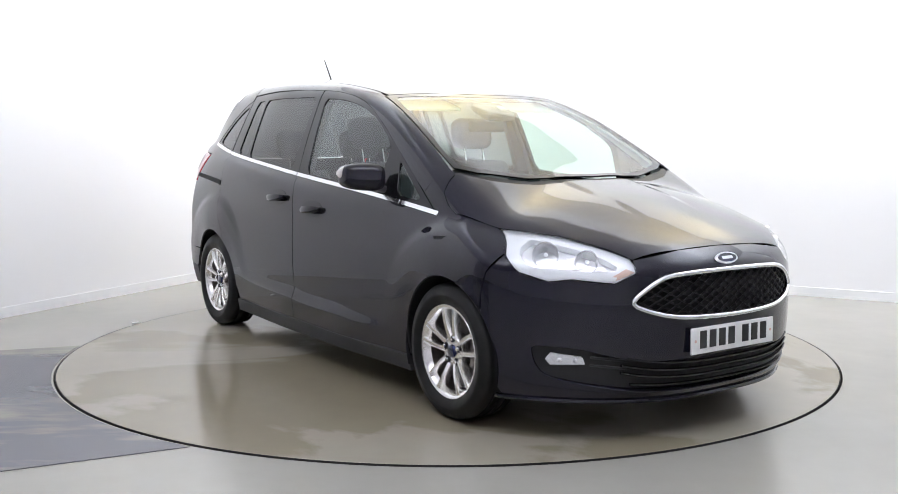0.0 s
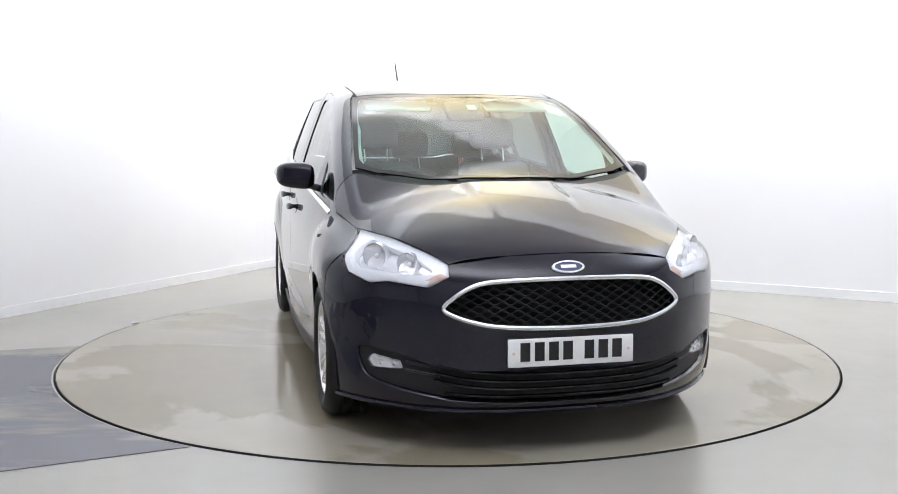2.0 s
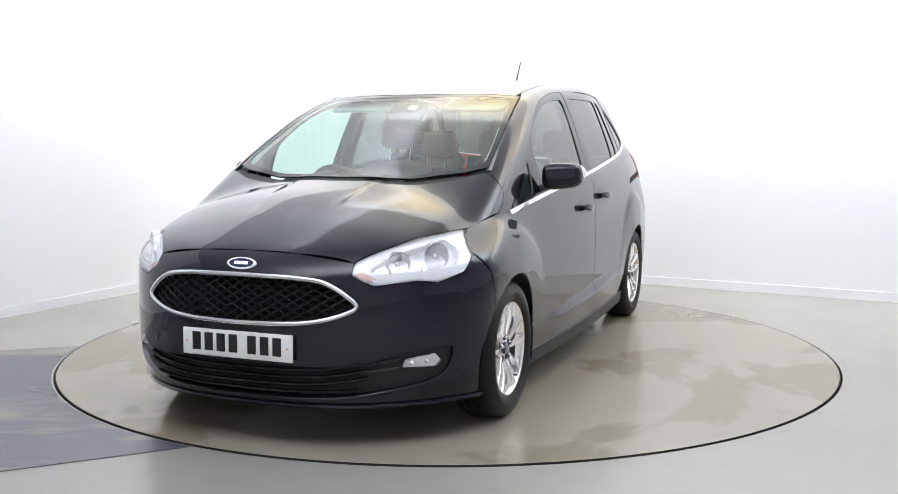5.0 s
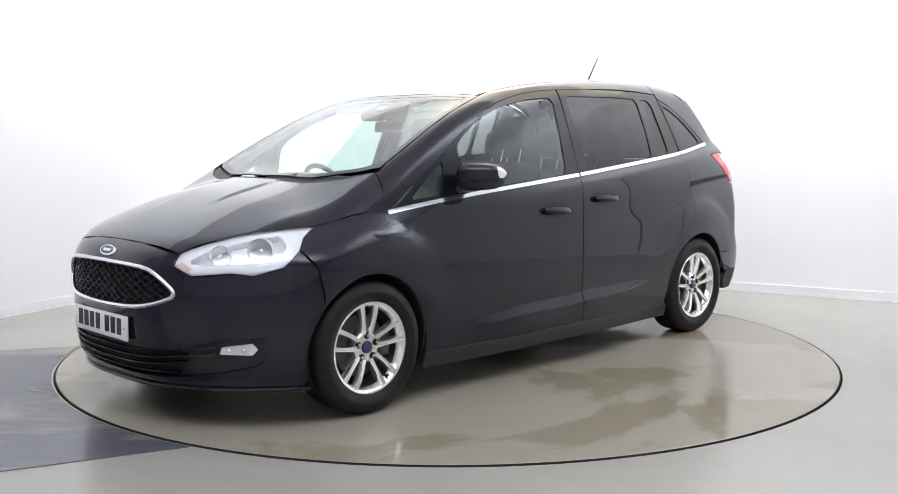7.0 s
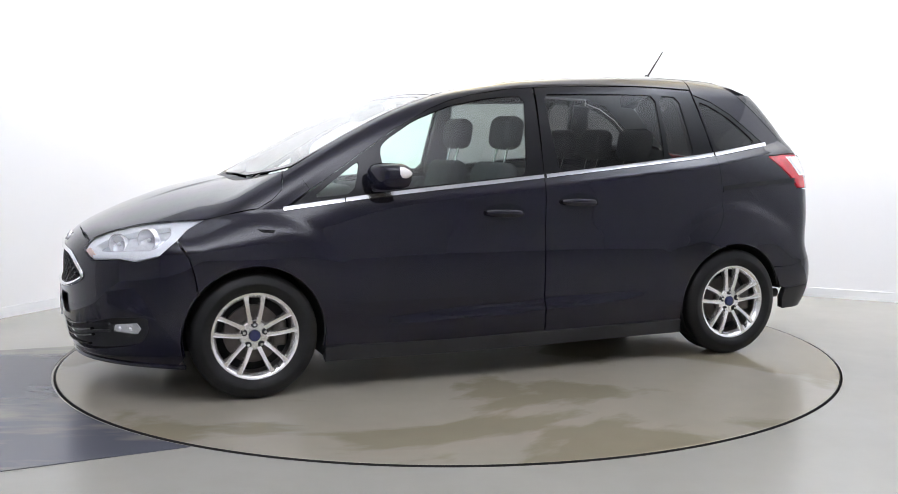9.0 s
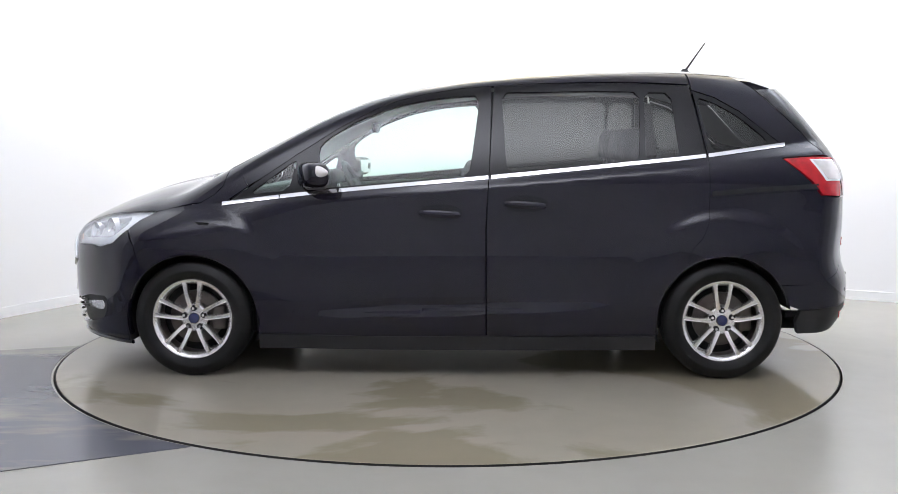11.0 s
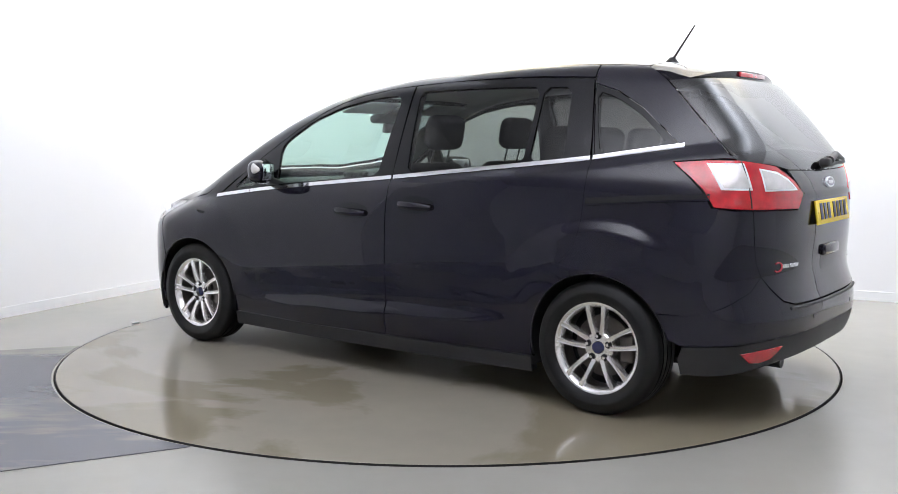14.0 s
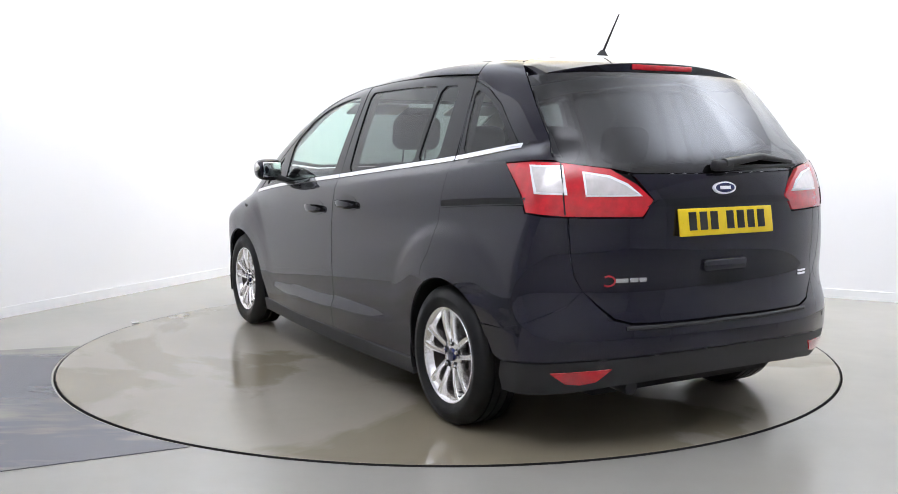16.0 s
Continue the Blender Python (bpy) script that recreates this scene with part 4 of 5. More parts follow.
def headlights():
    outer = [FR(0.459, 0.712), T(2.110, 0.470)] + LAMP_TOP + [HOOD_SIDE[0], S(1.665, 0.833), S(1.722, 0.783), S(1.765, 0.745), S(1.825, 0.706), FR(0.748, 0.672), FR(0.685, 0.683), FR(0.62, 0.676), FR(0.550, 0.668)]
    bez = [FR(0.515, 0.722), FR(0.575, 0.772), FR(0.655, 0.806), FR(0.712, 0.826), S(1.775, 0.828), S(1.775, 0.790), S(1.85, 0.728), FR(0.70, 0.722), FR(0.61, 0.712)]
    strip = [FR(0.548, 0.676), FR(0.540, 0.694), FR(0.62, 0.702), FR(0.70, 0.708), S(1.850, 0.720), S(1.790, 0.762), S(1.770, 0.752), S(1.828, 0.706), FR(0.745, 0.680), FR(0.68, 0.690), FR(0.62, 0.684)]
    ind = [FR(0.472, 0.712), FR(0.500, 0.726), FR(0.570, 0.688), FR(0.556, 0.675)]
    for s, word in SIDES:
        base = panel("headlight", "nose", outer, SILVER, car, "large clear headlight with silver inside", s, push=-0.018, thick=0.04, gap=0.001, holes=(bez,), hole_soft=1, grid=0.02)
        panel("reflector", "nose", bez, FACET, base, "", s, push=-0.058, thick=0.0, gap=-0.02, grid=0.02)
        panel("lens", "nose", outer, LENS, base, "clear plastic lens", s, push=0.0, thick=0.016, gap=0.002, grid=0.025)
        panel("daytime_strip", "nose", strip, SILVER, base, "white daytime light strip", s, push=-0.011, thick=0.006, gap=0.0, grid=0.015)
        panel("indicator", "nose", ind, AMBER, base, "pale amber indicator", s, push=-0.012, thick=0.01, gap=0.0, grid=0.015)
        for (x, y, z, r) in ((1.855, 0.700, 0.772, 0.052), (1.985, 0.590, 0.748, 0.046)):
            bm = lathe([(0.004, -0.030), (r * 0.55, -0.022), (r * 0.9, 0.0), (r, 0.022), (r * 1.06, 0.022), (r * 1.06, -0.01)], 32)
            turn = 48 if r > 0.05 else 42
            part("lamp_bowl", bm, FACET, base, "round bright reflector", m=pose(x, s * y, z, 0, 0, -turn if s > 0 else turn - 180))
            bm = bmesh.new()
            bmesh.ops.create_uvsphere(bm, u_segments=14, v_segments=10, radius=0.010, matrix=pose(x + 0.002, s * y, z))
            part("bulb", bm, SILVER, base, "small bulb cap")


def bumper_rear():
    top = [RE(0.0, 0.522), RE(0.25, 0.522), RE(0.47, 0.525), RE(0.545, 0.545), RE(0.60, 0.60), SEAM[-1]] + SEAM2 + arc(-1.394, 147, 166, n=5)
    low = [S(-1.80, 0.362), S(-1.95, 0.378), RE(0.70, 0.390), RE(0.50, 0.400), RE(0.25, 0.406), RE(0.0, 0.408)]
    b = panel("rear_bumper", "stern", top + low, PAINT, car, "dark body-coloured rear bumper", both=True, thick=0.02, gap=0.0008)
    val = [RE(0.0, 0.404), RE(0.25, 0.402), RE(0.50, 0.396), RE(0.70, 0.386), S(-1.95, 0.374), S(-1.80, 0.358), S(-1.778, 0.30), S(-1.790, 0.235), S(-1.90, 0.238), RE(0.70, 0.250), RE(0.52, 0.278), RE(0.3, 0.292), RE(0.0, 0.295)]
    v = panel("valance", "stern", val, PLASTIC, b, "matt black lower valance", both=True, thick=0.04, push=-0.002)
    for s, word in SIDES:
        ref = [RE(0.775, 0.340), RE(0.66, 0.348), RE(0.555, 0.354), RE(0.605, 0.302), RE(0.66, 0.290), RE(0.715, 0.295)]
        panel("reflector", "stern", ref, REDLENS, v, "red rear reflector", s, push=0.004, thick=0.012, gap=0.0, grid=0.02)
    for y in (0.72, 0.30, -0.30, -0.72):
        q = RE(y, 0.455)
        n = normal_of(q[None])[0]
        bm = bmesh.new()
        rod(bm, q - n * 0.004, q + n * 0.002, 0.010, 0.009, 16)
        part("parking_sensor", bm, PAINT, b)
    # ledge between gate and bumper
    p = from_space("rear", np.stack([np.linspace(-0.5, 0.5, 30), np.full(30, 0.513)], -1), 0.0)
    part("bumper_ledge", sweep([tuple(q) for q in p], 0.008, closed=False), PLASTIC, b)
    bm = bmesh.new()
    rod(bm, (-1.85, 0.42, 0.262), (-2.09, 0.42, 0.255), 0.028, 0.030, 20)
    part("exhaust", bm, PLASTIC, car, "dark exhaust pipe")


def tailgate():
    edge = [RE(0.0, 1.106), RE(0.25, 1.108), RE(0.44, 1.112), RE(0.365, 1.012), RE(0.415, 0.940), SEAM[0], SEAM[1], SEAM[2], SEAM[3], RE(0.597, 0.605), RE(0.54, 0.551), RE(0.465, 0.530), RE(0.25, 0.528), RE(0.0, 0.528)]
    g = panel("tailgate", "stern", edge, PAINT, car, "dark glossy tailgate", both=True, thick=0.015)
    glass = [RE(0.0, 1.112), RE(0.25, 1.114), RE(0.435, 1.118), RE(0.53, 1.138), S(-1.962, 1.160), S(-1.935, 1.185), S(-1.845, 1.275), S(-1.755, 1.365), S(-1.665, 1.455), S(-1.60, 1.512), RE(0.40, 1.525), RE(0.2, 1.53), RE(0.0, 1.53)]
    panel("rear_window", "stern", glass, REARGLASS, g, "large dark rear window", both=True, thick=0.006, push=-0.001, gap=-0.002)
    hd = [RE(0.125, 0.765), RE(-0.125, 0.765), RE(-0.12, 0.66), RE(-0.10, 0.648), RE(0.10, 0.648), RE(0.12, 0.66)]
    part("gate_handle", rbox(0.030, 0.235, 0.050, 0.012, (RE(0, 0.735)[0] - 0.004, 0, 0.738)), PAINT, g, "body-coloured grip over the dished recess")
    # no hollow under the grip: its shade is a black panel
    panel("recess_shade", "rear", hd, GLOSSBLACK, g, "black panel as shade of the gate handle's recess", push=0.001, thick=0.006, gap=0.0, soft=1)
    # recess over the plate
    bar = [RE(0.34, 1.012), RE(0.0, 1.018), RE(-0.34, 1.012), RE(-0.40, 0.985), RE(0.0, 0.985), RE(0.40, 0.985)]
    panel("plate_lamp_bar", "rear", bar, GLOSSBLACK, g, "gloss black bar above the plate", push=0.004, thick=0.01, gap=0.0)
    badge(g, RE(0, 1.050) + (-0.002, 0, 0), 0.062, 0.026, 78, 0)
    plate(g, -1)
    # plain marks where the badges with names sit
    q = RE(0.53, 0.700)
    bm = sweep([tuple(from_space("rear", np.array([[0.555 + 0.026 * math.cos(a), 0.697 + 0.020 * math.sin(a)]]), 0.003)[0]) for a in np.linspace(0.9, 5.4, 14)], 0.004, closed=False, seg=6)
    part("badge_arc", bm, BADGERED, g, "plain red arc")
    for k, (y, w) in enumerate(((0.500, 0.052), (0.448, 0.034), (0.410, 0.030))):
        an = [RE(y + w / 2, 0.706), RE(y - w / 2, 0.706), RE(y - w / 2, 0.690), RE(y + w / 2, 0.690)]
        panel("badge_bar", "rear", an, CHROME, g, "plain bright bar", push=0.003, thick=0.005, gap=0.0, grid=0.02)
    for dz in (0.0, 0.014):
        an = [RE(-0.49, 0.655 + dz), RE(-0.56, 0.655 + dz), RE(-0.56, 0.664 + dz), RE(-0.49, 0.664 + dz)]
        panel("badge_bar", "rear", an, CHROME, g, "plain bright bar", push=0.003, thick=0.005, gap=0.0, grid=0.02)
    # wiper
    bm = bmesh.new()
    a, e = RE(0.0, 1.128) + (-0.02, 0, 0.012), RE(-0.46, 1.150) + (-0.016, 0, 0)
    rbox(0.05, 0.10, 0.045, 0.016, tuple(a), (0, 0, 0), bm)
    rod(bm, a + (-0.012, 0, 0.01), RE(-0.25, 1.176) + (-0.024, 0, 0), 0.020, 0.016)
    rod(bm, RE(-0.25, 1.176) + (-0.024, 0, 0), e, 0.016, 0.008)
    rod(bm, a + (0.004, 0.03, -0.012), e + (0.002, -0.02, -0.014), 0.011, 0.008)
    part("rear_wiper", bm, PLASTIC, g, "black rear wiper")
    # spoiler over the glass
    bm = bmesh.new()
    rows = []
    for y in np.linspace(-0.56, 0.56, 41):
        k = (abs(y) / 0.56)
        tip = -1.765 + 0.085 * k ** 2.2
        zt = 1.583 - 0.052 * k ** 2.4
        x0 = -1.478
        zr = float(top_z(np.array([x0]), np.array([y]))[0]) - 0.001 if k < 0.93 else float(top_z(np.array([x0]), np.array([0.535]))[0]) - 0.02 * (k - 0.93) / 0.07
        mid = (x0 + tip) / 2
        sec = [(x0, zr), (mid, 0.5 * (zr + zt) + 0.006), (tip + 0.03, zt + 0.002), (tip, zt - 0.008), (tip + 0.006, zt - 0.046), (tip + 0.03, zt - 0.054), (mid - 0.02, zt - 0.060), (x0 - 0.02, zt - 0.050)]
        rows.append([bm.verts.new((x, y, z)) for x, z in sec])
    n = len(rows[0])
    for p, q in zip(rows, rows[1:]):
        for i in range(n):
            bm.faces.new((p[i], p[(i + 1) % n], q[(i + 1) % n], q[i]))
    bm.faces.new(rows[0])
    bm.faces.new(rows[-1])
    sp = part("spoiler", bm, PAINT, g, "dark roof spoiler over the rear window")
    part("brake_light", rbox(0.012, 0.34, 0.024, 0.005, (-1.7625, 0.0, 1.556), (0, 6, 0)), REDLENS, sp, "red high brake light")


def tail_lights():
    outer = [S(-1.705, 1.149), S(-1.86, 1.160), S(-1.967, 1.158), RE(0.525, 1.132), RE(0.43, 1.072), RE(0.368, 1.010), RE(0.418, 0.945), S(-2.035, 0.950), S(-1.902, 0.962), S(-1.85, 1.033), S(-1.79, 1.085)]
    w1 = [S(-1.858, 1.140), S(-1.978, 1.138), S(-2.022, 1.042), S(-1.932, 1.044)]
    w2 = [RE(0.628, 1.116), RE(0.540, 1.098), RE(0.480, 1.068), RE(0.432, 1.034), RE(0.634, 1.034)]
    trim1 = [S(-1.842, 1.147), S(-1.984, 1.146), S(-2.030, 1.033), S(-1.922, 1.035)]
    trim2 = [RE(0.636, 1.124), RE(0.536, 1.108), RE(0.470, 1.076), RE(0.414, 1.026), RE(0.641, 1.026)]
    for s, word in SIDES:
        t = panel("tail_light", "stern", outer, REDLENS, car, "large red and clear wrap-round tail light", s, push=0.004, thick=0.025, gap=0.001, grid=0.025)
        for a, b in ((trim1, w1), (trim2, w2)):
            panel("lens_trim", "stern", a, SILVER, t, "pale lens trim", s, push=0.0055, thick=0.003, gap=0.0, grid=0.02)
            panel("clear_lens", "stern", b, WHITELENS, t, "clear white lens", s, push=0.008, thick=0.004, gap=0.0, grid=0.02)
        # joint between the body's and the gate's half
        line = [S(-1.972, 1.157), RE(0.634, 1.1), RE(0.640, 1.03), S(-2.034, 0.952)]
        pts = from_space("stern", dense(to_space("stern", np.array(line)), 0.02)[:-8], 0.004)
        pts = [tuple(from_space("stern", np.array([to_space("stern", (1 - k) * line[0] + k * line[-1])]), 0.004)[0]) for k in np.linspace(0.02, 0.98, 12)]
        part("lens_joint", sweep([(x, s * y, z) for x, y, z in pts], 0.003, closed=False, seg=6), DARK, t)


def shell():
    """The dark inner structure under the panels, wheel wells, floor pan."""
    b = None
    for s, word in SIDES:
        holes = [[S(xc + 0.352 * math.cos(a), 0.305 + 0.352 * math.sin(a)) for a in np.linspace(0, 2 * math.pi, 40, endpoint=False)] for xc in (1.394,)]
        lower = [S(x, float(belt_z(x)) - 0.012) for x in np.linspace(1.55, -1.70, 16)] + [S(-1.93, 1.18), S(-2.02, 1.10), S(-2.03, 1.0), S(-2.0, 0.45), S(-1.80, 0.40)] + arc(-1.394, 164, 12, 0.352) + [S(-1.03, 0.17), S(1.03, 0.17)] + arc(1.394, 192, 16, 0.352) + [S(1.78, 0.42), S(1.78, 0.70)]
        panel("inner_structure", "tube", lower, DARK, car, "dark inner structure", s, push=-0.022, thick=0.0, grid=0.07)
        upper = [S(1.13, 1.0), S(0.84, 1.185), S(0.63, 1.318), S(0.43, 1.420), S(0.17, 1.498), S(-0.19, 1.538), S(-1.24, 1.548), S(-1.40, 1.50), S(-1.63, 1.32), S(-1.74, 1.235), S(-1.95, 1.185), S(-1.66, 1.46), S(-1.58, 1.515), T(-1.46, 0.50), T(-0.4, 0.52), T(0.36, 0.55), T(0.8, 0.625), T(1.15, 0.67)]
        panel("inner_pillar", "tube", upper, HEADLINER, car, "pale cabin pillar trim", s, push=-0.022, thick=0.0, grid=0.06)
        post = [S(-0.085, 1.045), S(-0.245, 1.06), S(-0.23, 1.53), S(-0.14, 1.52)]
        panel("inner_pillar", "tube", post, TRIM, car, "dark cabin pillar trim", s, push=-0.03, thick=0.03, grid=0.06)
        post = [S(-1.18, 1.14), S(-1.33, 1.16), S(-1.26, 1.51), S(-1.15, 1.52)]
        panel("inner_pillar", "tube", post, TRIM, car, "dark cabin pillar trim", s, push=-0.03, thick=0.03, grid=0.06)
        for xc in (1.394, -1.394):
            bm = bmesh.new()
            n = 40
            a0, a1 = radians(-20), radians(200 if xc > 0 else 170)
            p = [[bm.verts.new((xc + 0.352 * math.cos(a), s * y, 0.305 + 0.352 * math.sin(a))) for a in np.linspace(a0, a1, n)] for y in (0.52, 0.875)]
            for i in range(n - 1):
                bm.faces.new((p[0][i], p[0][i + 1], p[1][i + 1], p[1][i]))
            bm.faces.new(p[0])
            part("wheel_well", bm, DARK, car, "dark wheel well liner")
            # turned-in arch lip
            rim = arc(xc, 192 if xc > 0 else 166, 18 if xc > 0 else -12, 0.3465, n=30)
            part("arch_lip", sweep([(q[0], s * (q[1] - 0.006), q[2]) for q in rim], 0.006, closed=False, seg=6), PLASTIC, car, "thin dark arch lip")
    nose_in = [FR(0.0, 0.75), FR(0.3, 0.74), FR(0.6, 0.66), FR(0.72, 0.60), FR(0.74, 0.30), FR(0.5, 0.20), FR(0.0, 0.20)]
    panel("inner_structure", "nose", nose_in, DARK, car, "dark inner structure", both=True, push=-0.085, thick=0.0, grid=0.07)
    tail_in = [RE(0.0, 1.10), RE(0.42, 1.105), RE(0.55, 1.125), RE(0.64, 1.12), RE(0.665, 0.95), RE(0.64, 0.60), RE(0.66, 0.50), RE(0.6, 0.32), RE(0.0, 0.32)]
    panel("inner_structure", "stern", tail_in, DARK, car, "dark inner structure", both=True, push=-0.03, thick=0.0, grid=0.07)
    lining = [T(0.36, 0.0), T(0.33, 0.3), T(0.30, 0.56), T(-0.4, 0.555), T(-1.0, 0.555), T(-1.45, 0.53), T(-1.47, 0.0)]
    panel("headliner", "top", lining, HEADLINER, car, "pale cloth headliner", both=True, push=-0.03, thick=0.0, grid=0.08)
    under = [T(1.43, 0.0), T(1.40, 0.36), T(1.30, 0.58), T(1.30, 0.70), T(1.60, 0.70), T(1.95, 0.50), T(2.10, 0.30), T(2.12, 0.0)]
    panel("inner_structure", "top", under, DARK, car, "dark inner structure", both=True, push=-0.025, thick=0.0, grid=0.08)
    # plain underbody plates, added to block light under the car
    bm = rbox(1.85, 1.50, 0.05, 0.02, (0, 0, 0.225))
    rbox(3.9, 1.02, 0.05, 0.02, (0.0, 0, 0.222), (0, 0, 0), bm)
    rbox(0.5, 1.0, 0.08, 0.03, (1.3, 0, 0.20), (0, 0, 0), bm)
    part("floor_pan", bm, DARK, car, "dark underbody plates that block light")
    bm = bmesh.new()
    for x in (1.394, -1.394):
        rod(bm, (x, -0.72, 0.30), (x, 0.72, 0.30), 0.035)
    part("axle", bm, DARK, car, "dark axles")


def wheel():
    w = new("wheel")
    w.parent = car
    R = 0.308
    prof = [(0.212, -0.085), (0.228, -0.100), (0.262, -0.106), (0.288, -0.100), (0.301, -0.086)]
    y = -0.080
    for k in range(4):
        prof += [(R, y), (R, y + 0.030), (R - 0.007, y + 0.0315), (R - 0.007, y + 0.0395)]
        y += 0.041
    prof = prof[:-2] + [(0.301, 0.086), (0.288, 0.100), (0.262, 0.106), (0.258, 0.108), (0.250, 0.1065), (0.228, 0.100), (0.214, 0.088)]
    part("tyre", lathe(prof, 96), RUBBER, w, "black road tyre")
    part("rim_barrel", lathe([(0.213, -0.085), (0.200, -0.07), (0.186, -0.02), (0.188, 0.055), (0.197, 0.074)], 72), STEEL, w, "dull inner rim")
    rim = part("rim", lathe([(0.184, 0.058), (0.190, 0.074), (0.198, 0.086), (0.205, 0.0915), (0.212, 0.0925), (0.2155, 0.088), (0.216, 0.080)], 96), ALLOY, w, "silver alloy rim")
    # five pairs of spokes
    for k in range(5):
        base = 90 + 72 * k
        for d in (-1, 1):
            bm = bmesh.new()
            rows = []
            for t in np.linspace(0, 1, 9):
                r = 0.060 + t * (0.204 - 0.060)
                ang = radians(base + d * (17.0 - 5.5 * t))
                wide = 0.0098 + 0.0035 * (1 - t) ** 2 + 0.0045 * t ** 3
                yy = 0.066 + 0.020 * math.sin(t * math.pi * 0.55)
                c, s_ = math.cos(ang), math.sin(ang)
                row = []
                for (u, h) in ((-1.15, -0.034), (-1.0, -0.003), (-0.8, 0.003), (0.0, 0.0015), (0.8, 0.003), (1.0, -0.003), (1.15, -0.034)):
                    row.append(bm.verts.new((r * c - u * wide * s_, yy + h, r * s_ + u * wide * c)))
                rows.append(row)
            for p, q in zip(rows, rows[1:]):
                for i in range(6):
                    bm.faces.new((p[i], p[i + 1], q[i + 1], q[i]))
            part("spoke", bm, ALLOY, w, "silver spoke")
    part("hub", lathe([(0.002, 0.063), (0.034, 0.064), (0.066, 0.064), (0.072, 0.058), (0.075, 0.02)], 48), ALLOY, w, "silver hub")
    part("hub_cap", lathe([(0.0005, 0.077), (0.014, 0.0765), (0.026, 0.074), (0.030, 0.068), (0.0305, 0.055)], 32), BLUE, w, "blue hub cap")
    for k in range(5):
        a = radians(90 + 72 * k)
        bm = bmesh.new()
        rod(bm, (0.054 * math.cos(a), 0.050, 0.054 * math.sin(a)), (0.054 * math.cos(a), 0.079, 0.054 * math.sin(a)), 0.0105, 0.0080, 6)
        part("wheel_nut", bm, CHROME, w, "", smooth=False)
        # dark disc round the nut: shade of its pocket put into the colour
        bm = bmesh.new()
        rod(bm, (0.054 * math.cos(a), 0.055, 0.054 * math.sin(a)), (0.054 * math.cos(a), 0.0675, 0.054 * math.sin(a)), 0.0165, 0.0160, 20)
        part("nut_shade", bm, DARK, w)
    part("brake_disc", lathe([(0.03, 0.030), (0.075, 0.030), (0.078, 0.012), (0.142, 0.012), (0.142, -0.010), (0.03, -0.010)], 48), STEEL, w, "worn steel brake disc")
    bm = rbox(0.07, 0.06, 0.13, 0.015, (-0.128, 0.012, 0.0))
    part("brake_caliper", bm, STEEL, w, "dull brake caliper")
    part("dust_shield", lathe([(0.02, -0.03), (0.188, -0.03)], 48), DARK, w)
    bm = bmesh.new()
    a = radians(-126)
    rod(bm, (0.186 * math.cos(a), 0.060, 0.186 * math.sin(a)), (0.178 * math.cos(a), 0.092, 0.178 * math.sin(a)), 0.005)
    part("valve", bm, PLASTIC, w)
    return w


def wheels():
    w = wheel()
    y = 0.784
    w.matrix_basis = pose(1.394, y, 0.3045)
    copy_thing(w, pose(-1.394, y, 0.3045, 0, 1.5, 0))
    copy_thing(w, pose(1.394, -y, 0.3045, 0, 0, 180))
    copy_thing(w, pose(-1.394, -y, 0.3045, 0, 12, 180))


def seat(x, y, wide=0.50, tall=0.62, z=0.48, deep=0.50, cut=False):
    s = new("seat")
    s.parent = car
    s.matrix_basis = pose(x, y, z)
    part("cushion", rbox(deep, wide, 0.16, 0.06, (0.08, 0, 0.0), (0, -8, 0)), CLOTH, s, "dark cloth cushion")
    bm = rbox(0.13, wide * 0.92, tall, 0.06, (-0.22, 0, tall / 2), (0, -16, 0))
    for d in (-1, 1):
        rbox(0.15, 0.09, tall * 0.7, 0.04, (-0.17, d * wide * 0.44, tall * 0.42), (0, -16, 0), bm)
    part("backrest", bm, CLOTH, s, "dark cloth backrest")
    top = -0.22 - tall * 0.5 * math.sin(radians(16)) * 1.0
    part("headrest", rbox(0.12, 0.285, 0.195, 0.058, (top - 0.055, 0, tall + 0.158), (0, -10, 0), seg=4), CLOTH, s, "dark rounded headrest")
    bm = bmesh.new()
    for d in (-0.07, 0.07):
        rod(bm, (top + 0.0, d, tall - 0.05), (top - 0.05, d, tall + 0.12), 0.006)
    part("headrest_post", bm, CHROME, s, "thin bright headrest posts")
    return s


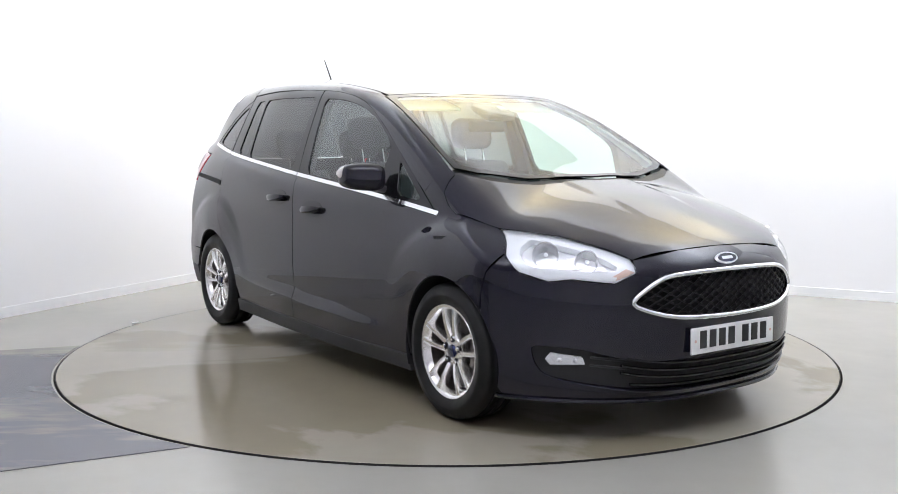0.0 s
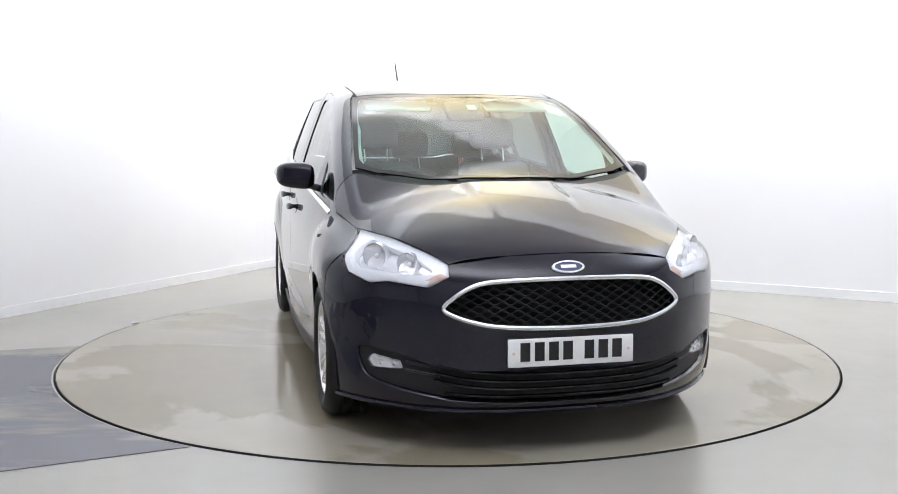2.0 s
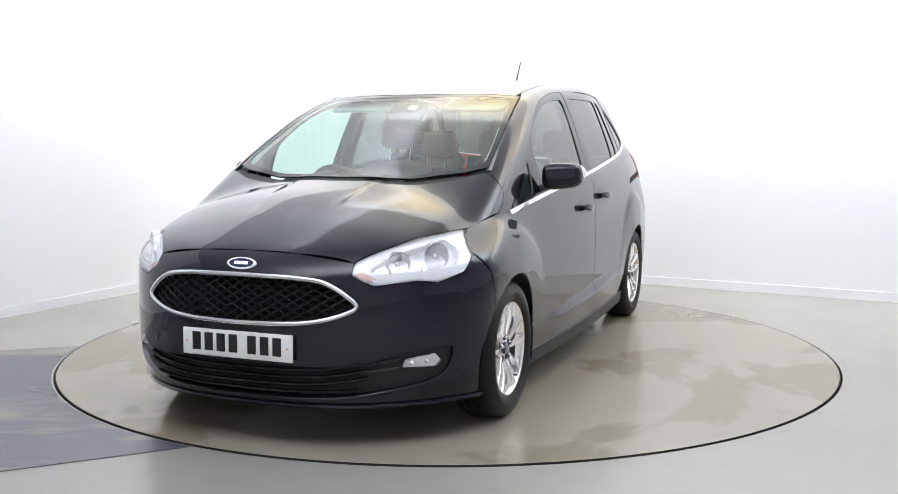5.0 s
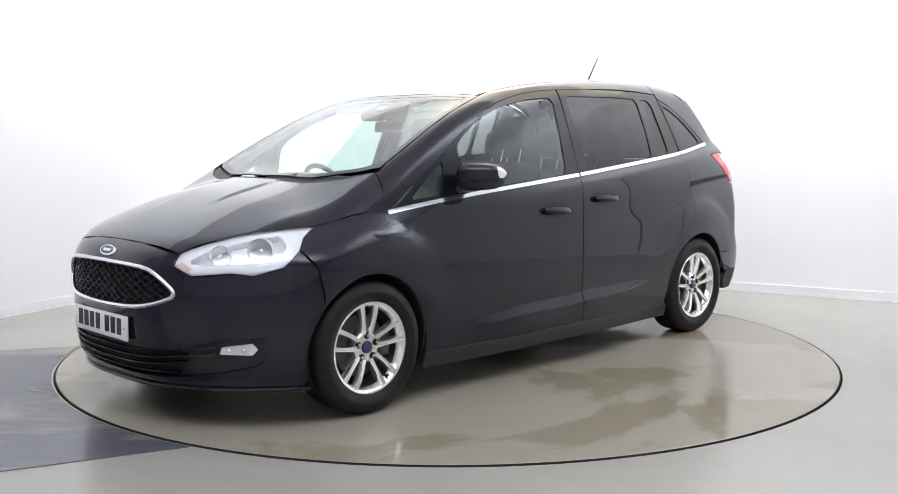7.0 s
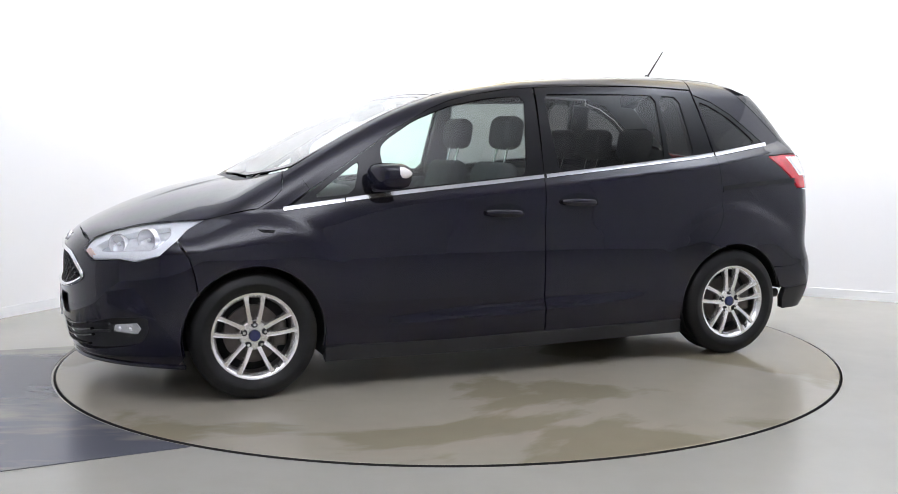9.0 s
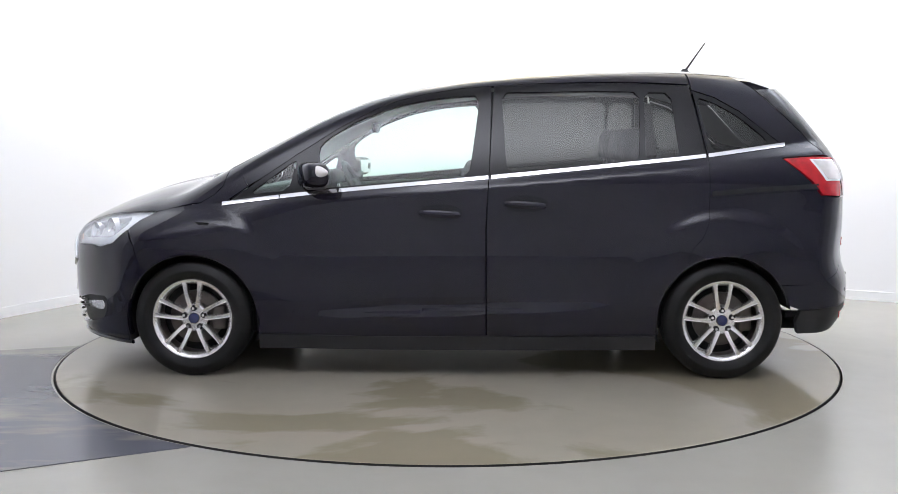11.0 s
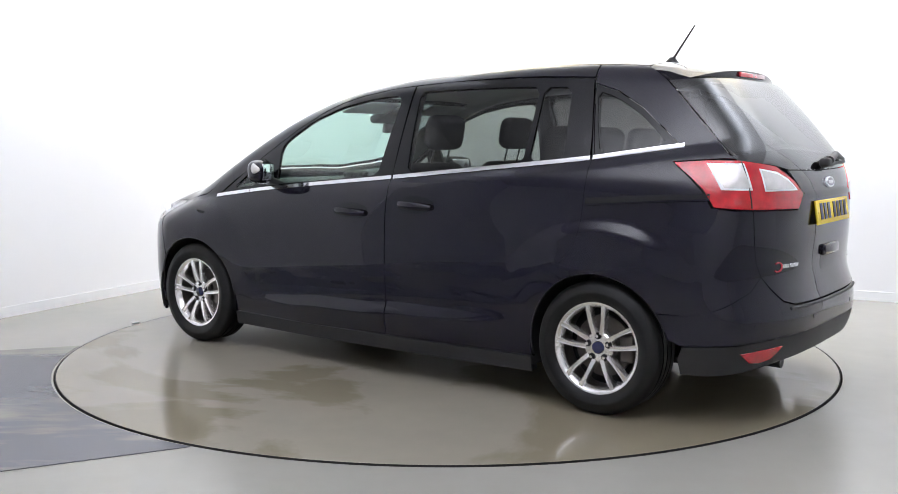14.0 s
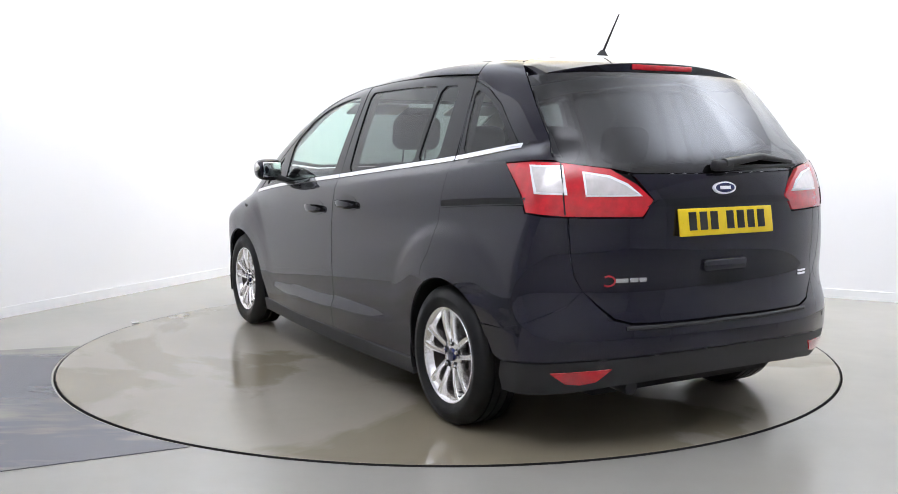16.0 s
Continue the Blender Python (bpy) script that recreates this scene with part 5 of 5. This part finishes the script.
def cabin():
    seat(0.20, 0.37, z=0.50, tall=0.63)
    seat(0.20, -0.37, z=0.50, tall=0.63)
    for y in (0.46, 0.0, -0.46):
        seat(-0.62, y, 0.42, z=0.52, tall=0.54)
    # dashboard with its cowl, screen and wheel
    bm = rbox(0.42, 1.42, 0.20, 0.07, (1.02, 0, 0.90), (0, 8, 0))
    rbox(0.22, 0.42, 0.10, 0.045, (0.88, -0.37, 1.005), (0, 6, 0), bm)
    rbox(0.25, 0.36, 0.40, 0.05, (0.90, 0, 0.74), (0, -20, 0), bm)
    d = part("dashboard", bm, TRIM, car, "dark plastic dashboard")
    part("screen", rbox(0.03, 0.22, 0.10, 0.012, (0.845, 0.0, 1.00), (0, -14, 0)), GLOSSBLACK, d, "dark centre display")
    for y in (0.58, -0.58):
        part("air_vent", rbox(0.03, 0.13, 0.06, 0.02, (0.83, y, 0.935), (0, -14, 0)), SILVER, d, "silver-rimmed air vent")
    ring = [(0.185 * math.cos(a), 0.185 * math.sin(a), 0) for a in np.linspace(0, 2 * math.pi, 48, endpoint=False)]
    sw = new("steering_wheel")
    sw.parent = car
    sw.matrix_basis = pose(0.66, -0.37, 0.935, 0, -62, 0)
    bm = bmesh.new()
    rr = []
    for i in range(48):
        a = 2 * math.pi * i / 48
        rr.append([bm.verts.new(((0.185 + 0.015 * math.cos(b)) * math.cos(a), (0.185 + 0.015 * math.cos(b)) * math.sin(a), 0.015 * math.sin(b))) for b in np.linspace(0, 2 * math.pi, 10, endpoint=False)])
    for i in range(48):
        p, q = rr[i], rr[(i + 1) % 48]
        for k in range(10):
            bm.faces.new((p[k], q[k], q[(k + 1) % 10], p[(k + 1) % 10]))
    part("wheel_ring", bm, TRIM, sw, "black steering wheel ring")
    bm = rbox(0.15, 0.17, 0.05, 0.022, (0, 0, -0.01))
    rbox(0.05, 0.34, 0.018, 0.008, (0.0, 0, 0.0), (0, 0, 0), bm)
    rbox(0.17, 0.05, 0.018, 0.008, (-0.09, 0, 0.0), (0, 0, 0), bm)
    part("wheel_boss", bm, TRIM, sw, "black padded boss")
    # sensor box and rear-view mirror behind the windscreen
    q = T(0.54, 0.0)
    s = part("sensor_box", rbox(0.17, 0.20, 0.05, 0.02, (q[0] + 0.02, 0, q[2] - 0.055), (0, 24, 0)), TRIM, car, "dark sensor housing behind the windscreen")
    part("rear_view_mirror", rbox(0.03, 0.24, 0.065, 0.02, (0.50, 0, q[2] - 0.135), (0, -12, 0)), TRIM, s, "dark rear-view mirror")
    part("sensor_window", rbox(0.05, 0.05, 0.01, 0.004, (q[0] + 0.05, 0.04, q[2] - 0.035), (0, 24, 0)), SILVER, s, "pale sensor window")
    for s, word in SIDES:
        part("sun_visor", rbox(0.16, 0.36, 0.018, 0.008, (0.40, 0.34 * (1 if s > 0 else -1), T(0.40, 0.34)[2] - 0.065), (0, 18, 0)), HEADLINER, car, "pale folded sun visor")
        bm = rbox(0.95, 0.05, 0.36, 0.02, (0.38, s * 0.79, 0.80), (0, 3, 0))
        part("door_card", bm, TRIM, car, "dark inner door trim")
        bm = rbox(1.05, 0.05, 0.42, 0.02, (-0.74, s * 0.775, 0.83), (0, 4, 0))
        part("door_card", bm, TRIM, car, "dark inner door trim")
    bm = rbox(1.0, 1.1, 0.05, 0.02, (-1.55, 0, 0.72))
    part("load_floor", bm, TRIM, car, "dark load floor")


side_panels()
top_panels()
bumper_front()
headlights()
bumper_rear()
tailgate()
tail_lights()
shell()
wheels()
cabin()


# ---- what moves: the turntable and the car on it ----
def motions():
    walk(table, [(t, pose(0, 0, 0, 0, 0, a)) for t, a in TURN])
    walk(car, [(t, pose(0, 0, 0, 0, 0, a) @ Matrix.Translation(CAR_AT)) for t, a in TURN])


motions()
